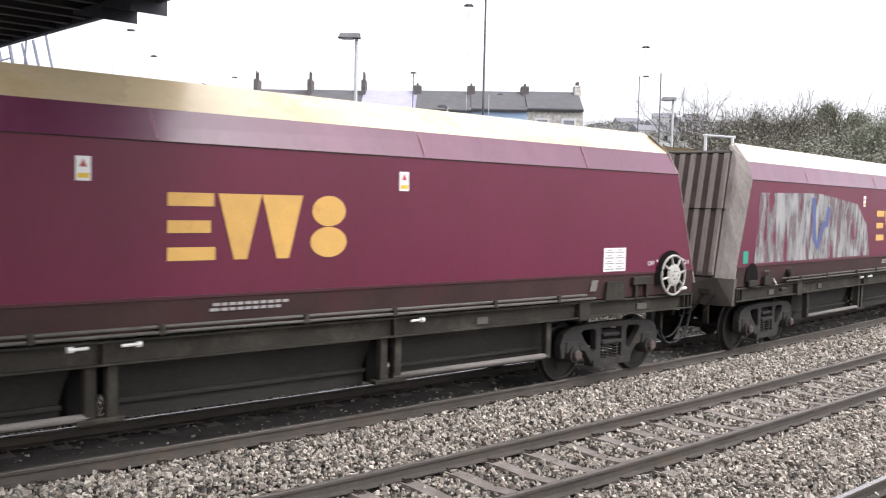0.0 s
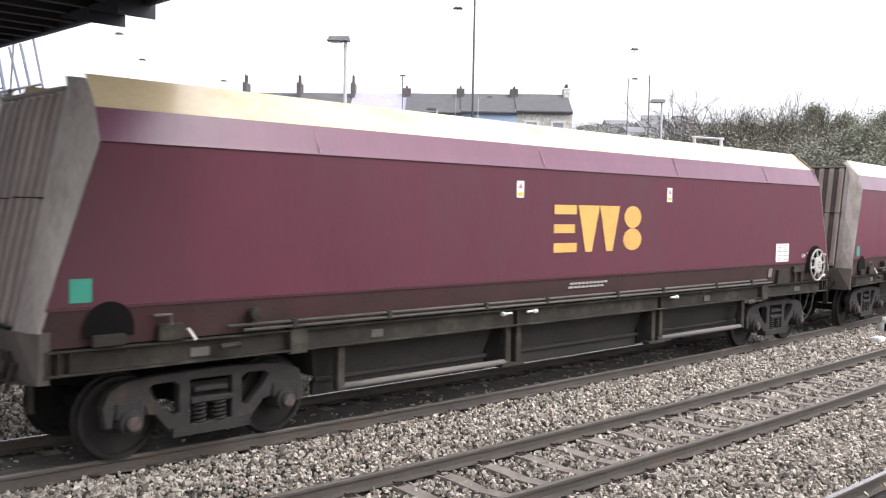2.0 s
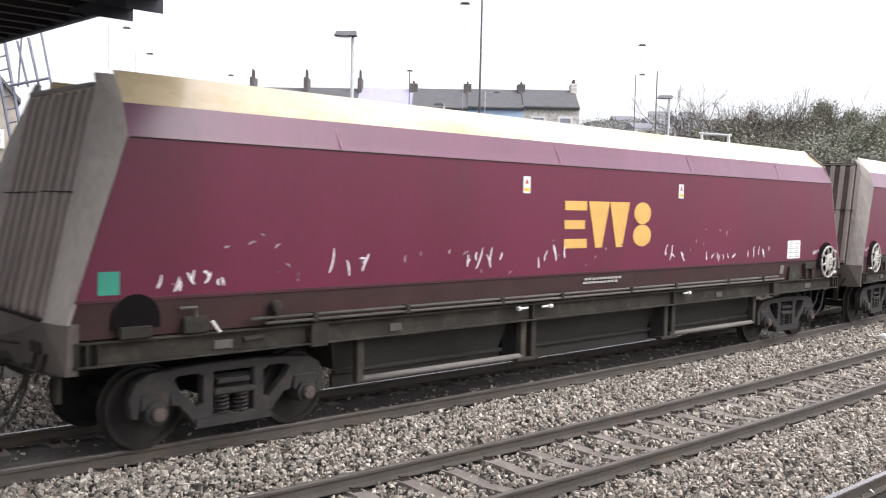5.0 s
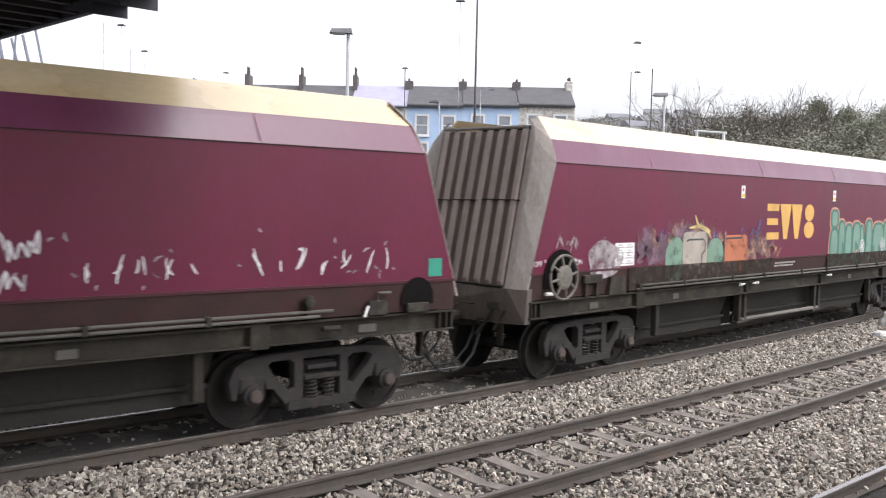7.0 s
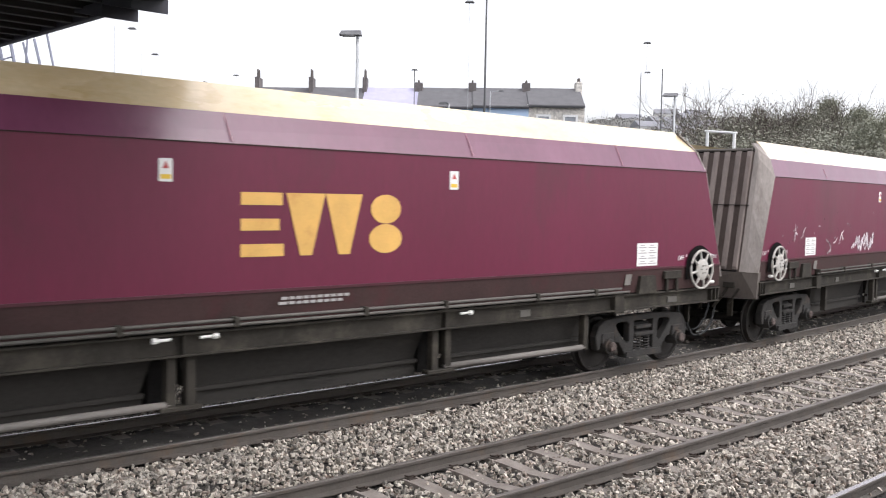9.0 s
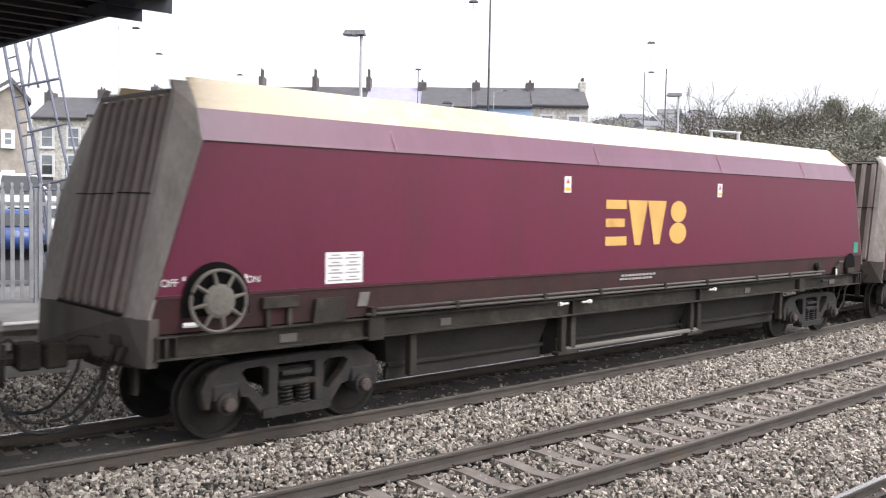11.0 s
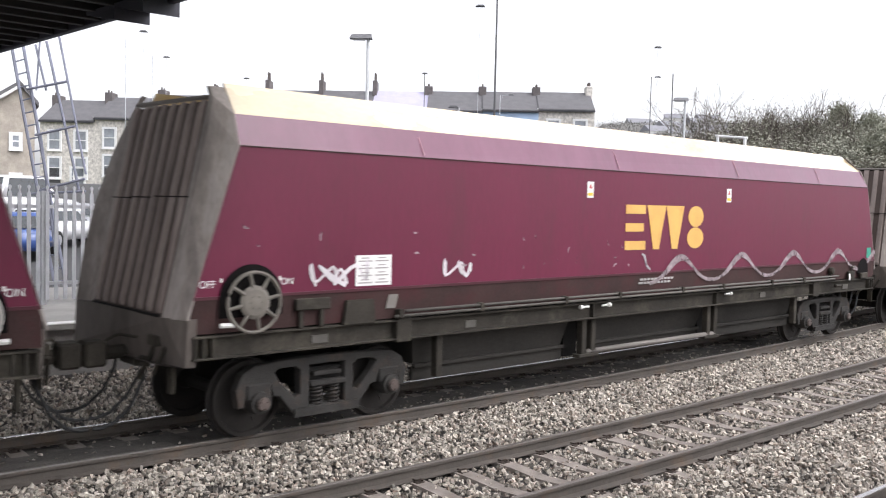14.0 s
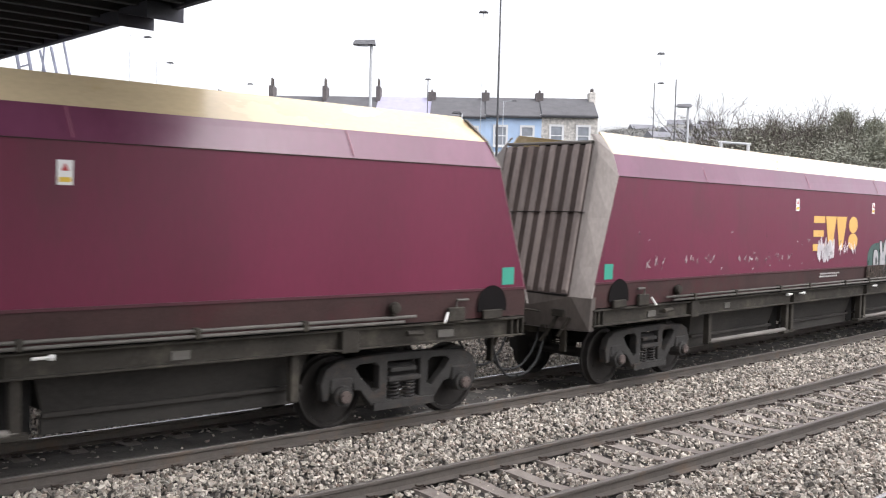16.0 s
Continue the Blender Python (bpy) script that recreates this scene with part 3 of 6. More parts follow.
def bogie(parent, x):
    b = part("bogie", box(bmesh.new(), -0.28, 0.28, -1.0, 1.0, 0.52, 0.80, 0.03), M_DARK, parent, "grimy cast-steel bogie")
    b.matrix_basis = Matrix.Translation((x, 0, 0))
    for sy in (-1, 1):
        y0, y1 = sy * 0.93, sy * 1.07
        bm = bmesh.new()
        half = [(0.30, 0.955), (0.70, 0.94), (1.06, 0.91), (1.23, 0.82), (1.31, 0.64), (1.27, 0.42), (1.19, 0.42), (1.16, 0.66), (0.84, 0.68), (0.80, 0.52), (0.70, 0.50), (0.46, 0.21)]
        cut_out(bm, half + [(-x, z) for x, z in half[::-1]],
                [[(q * 0.78, 0.80), (q * 0.72, 0.845), (q * 0.48, 0.85), (q * 0.41, 0.80), (q * 0.41, 0.50), (q * 0.48, 0.47), (q * 0.70, 0.68)] for q in (-1, 1)]
                + [[(-0.27, 0.34), (0.27, 0.34), (0.27, 0.85), (-0.27, 0.85)]], y0, y1)
        box(bm, -0.50, 0.50, min(y0, y1) - 0.03, max(y0, y1) + 0.03, 0.22, 0.325)
        bmesh.ops.bevel(bm, geom=[e for e in bm.edges if len(e.link_faces) == 2 and e.calc_face_angle(0) > 0.4], offset=0.012, segments=1, affect="EDGES")
        part("side_frame", bm, M_BOGIE, b)
        for q in (-1, 1):
            part("coil_spring", coil(bmesh.new(), q * 0.13, sy * 1.0, 0.32, 0.56, 0.078, 5, 0.017), M_BOGIE, b)
        bm = bmesh.new()
        box(bm, -0.27, 0.27, sy * 0.95, sy * 1.10, 0.57, 0.64, 0.015)
        box(bm, -0.22, 0.22, sy * 0.95, sy * 1.08, 0.70, 0.76, 0.01)
        part("bolster_end", bm, M_BOGIE, b)
        for q in (-1.0, 1.0):
            bm = bmesh.new()
            lathe_y(bm, [(0.05, sy * 1.19), (0.09, sy * 1.185), (0.10, sy * 1.15), (0.135, sy * 1.14), (0.14, sy * 1.06), (0.15, sy * 0.9)], 16, (q, 0, 0.47))
            box(bm, q - 0.17, q + 0.17, sy * 0.92, sy * 1.09, 0.50, 0.70, 0.02)
            ab = part("axle_box", bm, M_BOGIE, b)
            bm = bmesh.new()
            lathe_y(bm, [(0.02, sy * 1.215), (0.075, sy * 1.21), (0.085, sy * 1.18), (0.085, sy * 1.15)], 14, (q, 0, 0.47))
            for k in range(3):
                a = k * math.tau / 3 + 0.5
                tube(bm, [(q + 0.05 * math.cos(a), sy * 1.205, 0.47 + 0.05 * math.sin(a)), (q + 0.05 * math.cos(a), sy * 1.225, 0.47 + 0.05 * math.sin(a))], 0.013, 6)
            part("axle_cap", bm, M_AXLECAP, ab, "rusty red axle end cap")
    for q in (-1.0, 1.0):
        bm = bmesh.new()
        for sy in (-1, 1):
            prof = [(0.02, 0.90), (0.10, 0.90), (0.12, 0.80), (0.40, 0.775), (0.415, 0.82), (0.465, 0.815), (0.475, 0.73), (0.505, 0.715), (0.50, 0.685), (0.42, 0.685), (0.40, 0.72), (0.13, 0.74), (0.09, 0.60), (0.02, 0.60)]
            lathe_y(bm, [(r, sy * y) for r, y in prof], 32)
        tube(bm, [(0, -0.7, 0), (0, 0.7, 0)], 0.085, 12)
        # cast marks and drain holes on the web
        for k in range(2):
            a = k * math.pi
            box(bm, 0.26 * math.cos(a) - 0.03, 0.26 * math.cos(a) + 0.03, -0.80, -0.775, 0.26 * math.sin(a) - 0.03, 0.26 * math.sin(a) + 0.03)
        w = part("wheelset", bm, M_WHEEL, b)
        w.matrix_basis = Matrix.Translation((q, 0, 0.475))
    return b


def handwheel(parent, x):
    bm = bmesh.new()
    n = 36
    R0, tube_r = 0.345, 0.022
    tube(bm, [(x + R0 * math.cos(k * math.tau / n), SIDE - 0.085, 1.72 + R0 * math.sin(k * math.tau / n)) for k in range(n + 1)], tube_r, 6, caps=False)
    rim = part("handwheel", bm, M_WHEELWHITE, parent, "pale spoked handbrake wheel")
    bm = bmesh.new()
    lathe_y(bm, [(0.03, SIDE - 0.13), (0.15, SIDE - 0.12), (0.195, SIDE - 0.10), (0.195, SIDE - 0.085), (0.05, SIDE - 0.07), (0.04, SIDE)], 24, (x, 0, 1.72))
    part("hub", bm, M_WHEELWHITE, rim)
    for k in range(8):
        a = k * math.tau / 8 + 0.2
        bm = bmesh.new()
        tube(bm, [(x + 0.17 * math.cos(a), SIDE - 0.095, 1.72 + 0.17 * math.sin(a)), (x + R0 * math.cos(a), SIDE - 0.085, 1.72 + R0 * math.sin(a))], 0.026, 6, 0.018)
        part("spoke", bm, M_WHEELWHITE, rim)
    for k in range(6):
        a = k * math.tau / 6
        part("bolt", tube(bmesh.new(), [(x + 0.075 * math.cos(a), SIDE - 0.128, 1.72 + 0.075 * math.sin(a)), (x + 0.075 * math.cos(a), SIDE - 0.138, 1.72 + 0.075 * math.sin(a))], 0.012, 6), M_FRAME, rim)
    return rim


RIBBED = 0.95


def ribbed_x(z):
    """How far the ribbed middle of an end stands from the wagon's middle at a height."""
    return 8.585 + (4.03 - z) * 0.217


def reach(e, z):
    """The same for either end: the end at 1 lies nearly flush with the sides."""
    return ribbed_x(z) if e < 0 else end_x(z) + 0.03


def corner_end(w, e):
    """Sloping ribbed end of the body at end e (-1 or 1), with slanting corner panels."""
    zs = (1.55, 2.04, 2.82, 3.50, 3.86, 4.06, 4.18)
    side_y = (1.307, 1.307, 1.307, 1.307, 1.19, 1.02, 0.91)
    far_x = (9.20, 9.13, 8.96, 8.71, 8.58, 8.52, 8.48)
    grey = M_ENDGREY
    for q in (-1, 1):
        rows = []
        for z, sy, fx in zip(zs, side_y, far_x):
            x = (max(end_x(z), 8.385 if z >= 3.5 and e < 0 else 0) + 0.008) if q < 0 or e > 0 else fx
            rows.append([(e * x, q * sy, z), (e * (reach(e, z) - 0.02), q * min(RIBBED + 0.10, sy - 0.02), z), (e * reach(e, z), q * min(RIBBED, sy - 0.06), z)])
        part("corner_panel", loft(bmesh.new(), rows, (-e * 0.03, 0, 0)), grey, w, "smooth grey-brown slanting corner panel")
    # The sheet's dark tone stands in for shade between the ribs.
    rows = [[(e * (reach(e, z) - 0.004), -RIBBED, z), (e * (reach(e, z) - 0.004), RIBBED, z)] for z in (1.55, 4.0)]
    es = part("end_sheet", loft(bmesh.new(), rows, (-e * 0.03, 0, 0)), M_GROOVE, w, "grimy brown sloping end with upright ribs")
    rows = []
    for z in (1.60, 1.66, 3.92, 4.02):
        x, d = reach(e, z), (0.008 if z in (1.60, 4.02) else 0.034)
        rows.append([(e * (x - 0.006), -0.062, z), (e * (x + d * 0.85), -0.046, z), (e * (x + d), -0.030, z), (e * (x + d), 0.030, z), (e * (x + d * 0.85), 0.046, z), (e * (x - 0.006), 0.062, z)])
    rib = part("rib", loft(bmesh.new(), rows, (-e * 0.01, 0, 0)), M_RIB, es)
    rib.matrix_basis = Matrix.Translation((0, -0.85, 0))
    for k in range(1, 8):
        again(rib, "rib", es, Matrix.Translation((0, -0.85 + k * 0.243, 0)))
    bm = bmesh.new()
    tube(bm, [(e * 8.12, -0.98, 4.07), (e * reach(e, 4.07), -0.88, 4.05), (e * reach(e, 4.07), 0.90, 4.06), (e * 8.12, 0.98, 4.07)], 0.028, 6)
    part("top_rail", bm, M_TUBE, es)
    for y0, y1, z in ((-0.98, -0.20, 2.905), (-0.12, 0.42, 2.89), (0.50, 0.98, 2.88)):
        x = reach(e, z)
        part("seam", box(bmesh.new(), min(e * x, e * (x + 0.038)), max(e * x, e * (x + 0.038)), y0, y1, z - 0.007, z + 0.007), M_DARK, es)
    x = reach(e, 1.57)
    part("foot_seam", box(bmesh.new(), min(e * x, e * (x + 0.03)), max(e * x, e * (x + 0.03)), -0.9, 0.9, 1.555, 1.585), M_DARK, es)
    bm = bmesh.new()
    hy = 1.30 if e < 0 else 1.05
    hexa(bm, [(e * 8.99, -hy, 1.56), (e * 9.13, -hy + 0.3, 1.56), (e * 9.20, hy, 1.56), (e * 9.24, hy - 0.03, 1.02), (e * 9.14, -hy + 0.33, 1.02), (e * 9.0, -hy + 0.03, 1.02)],
         [(e * 8.88, -hy, 1.56), (e * 8.90, -hy + 0.3, 1.56), (e * 8.90, hy, 1.56), (e * 8.90, hy - 0.03, 1.02), (e * 8.90, -hy + 0.33, 1.02), (e * 8.88, -hy + 0.03, 1.02)])
    part("headstock", bm, M_ENDDARK, w)
    # coupler and hoses
    bm = bmesh.new()
    box(bm, e * 9.0 - 0.1, e * 9.0 + 0.12, -0.22, 0.22, 0.90, 1.25, 0.02)
    tube(bm, [(e * 8.9, 0, 1.06), (e * 9.42, 0, 1.06)], 0.085, 8)
    box(bm, min(e * 9.40, e * 9.655), max(e * 9.40, e * 9.655), -0.16, 0.13, 0.92, 1.22, 0.03)
    part("coupler", bm, M_FRAME, w)
    for y, lo, rr in ((-0.44, 0.27, 0.023), (-0.30, 0.36, 0.02), (0.36, 0.33, 0.02)):
        part("air_hose", tube(bmesh.new(), [(e * 9.06, y, 1.02), (e * 9.10, y, 0.80), (e * 9.24, y, lo + 0.22), (e * 9.42, y + 0.03, lo + 0.05), (e * 9.56, y + 0.05, lo), (e * 9.66, y + 0.06, lo)], rr, 7), M_RUBBER, w)
    part("cock", box(bmesh.new(), e * 9.08 - 0.05, e * 9.08 + 0.05, -0.50, -0.38, 0.94, 1.06, 0.012), M_FRAME, w)
    part("drop_bracket", box(bmesh.new(), e * 8.86 - 0.03, e * 8.86 + 0.03, -0.72, -0.60, 0.62, 1.05, 0.01), M_FRAME, w)
    bm = bmesh.new()
    tube(bm, [(e * 9.40, -0.10, 1.22), (e * 9.30, -0.22, 1.30), (e * 9.16, -0.40, 1.28)], 0.018, 5)
    part("pull_rod", bm, M_FRAME, w)
    bm = bmesh.new()
    tube(bm, [(e * 9.08, -0.75, 1.30), (e * 9.10, -0.60, 1.05), (e * 9.14, -0.42, 0.80)], 0.03, 6)
    box(bm, e * 9.10 - 0.04, e * 9.10 + 0.04, -0.86, -0.62, 1.22, 1.34, 0.01)
    tube(bm, [(e * 9.09, -0.95, 1.22), (e * 9.12, -0.75, 0.90)], 0.025, 6)
    part("uncoupling_lever", bm, M_FRAME, w)


def arch(x, r, zc):
    return [(x + r * math.cos(math.pi * k / 14), zc + r * math.sin(math.pi * k / 14)) for k in range(15)]


def wagon(sx):
    """An empty coal hopper wagon; its handbrake end is at sx."""
    w = thing("hopper_wagon", "maroon and grey bogie coal hopper wagon rolling along the line", "railway wagon", "wagons of the coal train")
    for sy in (-1, 1):
        y = sy * 1.307
        part("side_panel", slab(1.80, y, CREASE, y, 0.03), M_MAROON, w, "maroon side panel")
        part("side_lip", slab(1.765, y + sy * 0.012, 1.80, y + sy * 0.012, 0.04), M_LIP, w)
        part("lower_panel", slab(BASE, y - sy * 0.03, 1.767, y - sy * 0.002, 0.03, 8.95, 8.94), M_LOWER, w, "lower side caked in brown grime")
        part("crease_strip", slab(3.489, y + sy * 0.010, 3.503, y + sy * 0.010, 0.02, 8.37, 8.37), M_LOWER, w)
        bm = bmesh.new()
        up = [(-8.38, y, CREASE + 0.004), (8.38, y, CREASE + 0.004), (8.24, sy * 1.17, BAND), (-8.38, sy * 1.19, BAND)]
        hexa(bm, up, [(a, b - sy * 0.03, c) for a, b, c in up])
        part("upper_panel", bm, M_SKYSHEEN, w, "sun-bleached maroon sloping panel")
        bm = bmesh.new()
        ca, cb, cc, cd = (-8.38, sy * 1.192, BAND), (8.24, sy * 1.172, BAND), (8.04, sy * 0.80, TOP), (-8.35, sy * 0.88, TOP + 0.01)
        hexa(bm, [ca, cb, cc, cd], [(x, y - sy * 0.035, z) for x, y, z in (ca, cb, cc, cd)])
        part("coaming", bm, M_CREAM, w, "cream painted sloping top edge")
        for x in (-5.6, -1.3, 2.5, 5.9):
            bm = bmesh.new()
            a, b = Vector((x, sy * 1.309, CREASE + 0.03)), Vector((x - 0.04, sy * 1.180, BAND - 0.01))
            n_ = Vector((0, sy * 0.004, 0.0015))
            ww = Vector((0.007, 0, 0))
            hexa(bm, [a - ww, a + ww, b + ww, b - ww], [a - ww + n_, a + ww + n_, b + ww + n_, b - ww + n_])
            part("weld_seam", bm, M_SEAM, w)
        # solebar: web and two flanges
        bm = bmesh.new()
        box(bm, -8.93, 8.93, min(sy * 1.20, sy * 1.24), max(sy * 1.20, sy * 1.24), 1.10, 1.345)
        box(bm, -8.93, 8.93, min(sy * 1.20, sy * 1.325), max(sy * 1.20, sy * 1.325), 1.09, 1.115, 0.004)
        box(bm, -8.93, 8.93, min(sy * 1.20, sy * 1.325), max(sy * 1.20, sy * 1.325), 1.335, 1.36, 0.004)
        part("solebar", bm, M_FRAME, w, "long grey-brown channel beam")
        st = part("stiffener", box(bmesh.new(), -0.012, 0.012, min(sy * 1.22, sy * 1.318), max(sy * 1.22, sy * 1.318), 1.115, 1.335), M_FRAME, w)
        xs = [e * v for e in (-1, 1) for v in (8.90, 8.80, 8.68)] + [-1.87, 2.04 if sx > 0 else 1.86]
        st.matrix_basis = Matrix.Translation((xs[0], 0, 0))
        for x in xs[1:]:
            again(st, "stiffener", w, Matrix.Translation((x, 0, 0)))
        for x in (-5.9, 5.9):
            part("solebar_bracket", box(bmesh.new(), x - 0.13, x + 0.13, min(sy * 1.22, sy * 1.34), max(sy * 1.22, sy * 1.34), 1.06, 1.372, 0.012), M_FRAME, w)
        mid = 2.04 if sx > 0 else 1.86
        # hanging posts and the tubes between them
        for x in (-5.17, -1.99, -1.75, mid - 0.12, mid + 0.12, 5.17):
            part("hanger_post", box(bmesh.new(), x - 0.06, x + 0.06, min(sy * 1.12, sy * 1.24), max(sy * 1.12, sy * 1.24), 0.50, 1.095, 0.012), M_FRAME, w)
        for x in (-1.87, mid):
            part("foot_plate", box(bmesh.new(), x - 0.26, x + 0.26, min(sy * 1.10, sy * 1.25), max(sy * 1.10, sy * 1.25), 0.46, 0.52, 0.01), M_FRAME, w)
        spans = ((-5.17, -2.0), (2.1, 5.17)) if sx > 0 else ((-1.9, 2.0),)
        for x0, x1 in spans:
            part("side_tube", tube(bmesh.new(), [(x0, sy * 1.2, 0.545), (x1, sy * 1.2, 0.545)], 0.042, 10), M_TUBE, w, smooth=True)
        # hopper chutes below the frame
        for x0, x1 in ((-5.5, -2.1), (-1.8, 1.9), (2.2, 5.5)):
            bm = bmesh.new()
            hexa(bm, [(x0, sy * 1.02, 1.12), (x1, sy * 1.02, 1.12), (x1 - 0.12, sy * 0.92, 0.66), (x0 + 0.12, sy * 0.92, 0.66)],
                 [(x0, sy * 0.5, 1.12), (x1, sy * 0.5, 1.12), (x1 - 0.12, sy * 0.45, 0.66), (x0 + 0.12, sy * 0.45, 0.66)])
            box(bm, x0 + 0.1, x1 - 0.1, min(sy * 0.90, sy * 0.99), max(sy * 0.90, sy * 0.99), 0.60, 0.66, 0.01)
            box(bm, x0 + 0.1, x1 - 0.1, min(sy * 0.86, sy * 0.93), max(sy * 0.86, sy * 0.93), 0.42, 0.60)
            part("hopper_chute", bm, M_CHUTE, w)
        # brake pipes
        for z, y2, x0, x1 in ((1.475, 1.355, -6.9, 5.9), (1.415, 1.372, -6.7, 6.1)):
            part("brake_pipe", tube(bmesh.new(), [(sx * x0, sy * y2, z), (sx * x1, sy * y2, z)], 0.021, 8), M_PIPE, w, smooth=True)
        br = part("pipe_bracket", box(bmesh.new(), -0.035, 0.035, min(sy * 1.29, sy * 1.40), max(sy * 1.29, sy * 1.40), 1.385, 1.505, 0.006), M_FRAME, w)
        br.matrix_basis = Matrix.Translation((-6.0, 0, 0))
        for k in range(1, 8):
            again(br, "pipe_bracket", w, Matrix.Translation((-6.0 + k * 1.62 + 0.12 * (-1) ** k, 0, 0)))
        for x in (-2.14, -1.60, mid + 0.34):
            bm = bmesh.new()
            tube(bm, [(x - 0.10, sy * 1.35, 1.300), (x + 0.09, sy * 1.35, 1.305)], 0.018, 7)
            q = x - 0.10 if x < -2 else x + 0.09
            tube(bm, [(q - 0.03, sy * 1.352, 1.303), (q + 0.03, sy * 1.352, 1.303)], 0.034, 7)
            part("white_handle", bm, M_HANDLE, w)
    for x in (-1.95, 2.05):
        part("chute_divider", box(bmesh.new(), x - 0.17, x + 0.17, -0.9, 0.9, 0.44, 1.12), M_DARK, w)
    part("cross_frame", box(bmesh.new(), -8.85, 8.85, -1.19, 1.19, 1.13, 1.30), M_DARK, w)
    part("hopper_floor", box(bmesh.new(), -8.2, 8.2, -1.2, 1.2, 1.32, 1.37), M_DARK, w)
    bm = bmesh.new()
    hexa(bm, [(-7.9, -0.78, 4.12), (7.9, -0.78, 4.12), (7.9, 0.78, 4.12), (-7.9, 0.78, 4.12)], [(-6.5, -0.9, 1.5), (6.5, -0.9, 1.5), (6.5, 0.9, 1.5), (-6.5, 0.9, 1.5)])
    part("hopper_lining", bm, M_DARK, w)
    for e in (-1, 1):
        corner_end(w, e)
        bogie(w, e * 6.94)
    # handbrake end
    bx = sx * 8.21
    # Flat black plate on the side, painted as the dark of an arched hole.
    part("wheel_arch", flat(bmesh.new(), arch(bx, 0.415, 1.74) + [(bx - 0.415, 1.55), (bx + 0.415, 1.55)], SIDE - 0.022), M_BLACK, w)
    handwheel(w, bx)
    lab = {1: "ON", -1: "OFF"}
    for q in (-1, 1):
        x0 = bx + q * 0.44 - (0.09 if q > 0 else 0.14)
        lettering("lettering", lab[q], 0.115, M_WHITE, w, Matrix.Translation((x0 + (0.04 if q > 0 else -0.08), SIDE - 0.008, 1.90)) @ Matrix.Rotation(math.pi / 2, 4, "X"))
        bm = ribbon(bmesh.new(), [(bx + q * (0.44 + 0.01 * k) * math.cos(0.50 + 0.04 * k), 1.74 + 0.45 * math.sin(0.50 + 0.04 * k)) for k in range(4)], 0.03, SIDE - 0.009)
        part("arrow", bm, M_WHITE, w)
    part("white_handle", tube(bmesh.new(), [(bx + sx * 0.25, SIDE - 0.06, 1.47), (bx + sx * 0.42, SIDE - 0.06, 1.475)], 0.03, 6), M_HANDLE, w)
    # printed panel with rows of grey print
    px = sx * (6.65 if sx > 0 else 6.42)
    p = part("notice_panel", flat(bmesh.new(), [(px - 0.29, 1.83), (px + 0.29, 1.83), (px + 0.29, 2.22), (px - 0.29, 2.22)], SIDE - 0.008), M_WHITE, w, "white printed notice panel")
    for r in range(4):
        for c in range(2):
            x0, z0 = px - 0.25 + c * 0.27, 1.86 + r * 0.092
            part("print_bar", flat(bmesh.new(), [(x0, z0), (x0 + 0.22, z0), (x0 + 0.22, z0 + 0.018), (x0, z0 + 0.018)], SIDE - 0.012), M_PRINT, p)
            part("print_bar", flat(bmesh.new(), [(x0 + 0.05, z0 + 0.04), (x0 + 0.17, z0 + 0.04), (x0 + 0.17, z0 + 0.055), (x0 + 0.05, z0 + 0.055)], SIDE - 0.012), M_PRINT, p)
    # brackets and boxes between body and solebar
    bm = bmesh.new()
    prism(bm, [(sx * 6.40, 1.36), (sx * 6.44, 1.66), (sx * 6.86, 1.66), (sx * 6.90, 1.36)], SIDE - 0.045, SIDE + 0.02)
    part("gearbox_cover", bm, M_FRAME, w)
    bm = bmesh.new()
    box(bm, min(sx * 7.12, sx * 7.62), max(sx * 7.12, sx * 7.62), SIDE - 0.06, SIDE, 1.58, 1.72, 0.01)
    for x in (7.2, 7.5):
        box(bm, min(sx * x, sx * (x + 0.06)), max(sx * x, sx * (x + 0.06)), SIDE - 0.04, SIDE, 1.36, 1.58, 0.006)
    part("valve_box", bm, M_FRAME, w)
    part("small_label", flat(bmesh.new(), [(sx * 6.12 - 0.09, 1.52), (sx * 6.12 + 0.07, 1.52), (sx * 6.12 + 0.12, 1.70), (sx * 6.12 - 0.04, 1.70)], SIDE - 0.008), M_TUBE, w)
    # marker end
    gx = -sx * 8.58
    part("green_marker", flat(bmesh.new(), [(gx - 0.115, 1.84), (gx + 0.115, 1.84), (gx + 0.115, 2.085), (gx - 0.115, 2.085)], SIDE - 0.008), M_GREEN, w, "green square marker")
    ax = -sx * 8.28
    # Another black plate in place of a hollow; its darkness is only colour.
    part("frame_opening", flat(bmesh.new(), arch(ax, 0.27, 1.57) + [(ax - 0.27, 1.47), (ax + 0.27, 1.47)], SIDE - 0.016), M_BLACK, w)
    part("valve_box", box(bmesh.new(), ax - 0.20, ax + 0.16, SIDE - 0.07, SIDE - 0.02, 1.37, 1.50, 0.012), M_FRAME, w)
    vb = part("valve_body", box(bmesh.new(), min(-sx * 7.75, -sx * 7.45), max(-sx * 7.75, -sx * 7.45), SIDE - 0.06, SIDE, 1.37, 1.56, 0.012), M_FRAME, w)
    part("valve_pipe", tube(bmesh.new(), [(-sx * 7.6, SIDE - 0.05, 1.55), (-sx * 7.6, SIDE - 0.05, 1.66), (-sx * 7.8, SIDE - 0.05, 1.66)], 0.02, 6), M_PIPE, vb)
    part("lever", tube(bmesh.new(), [(-sx * 7.42, SIDE - 0.08, 1.50), (-sx * 7.34, SIDE - 0.12, 1.37)], 0.02, 6), M_HANDLE, w)
    bm = bmesh.new()
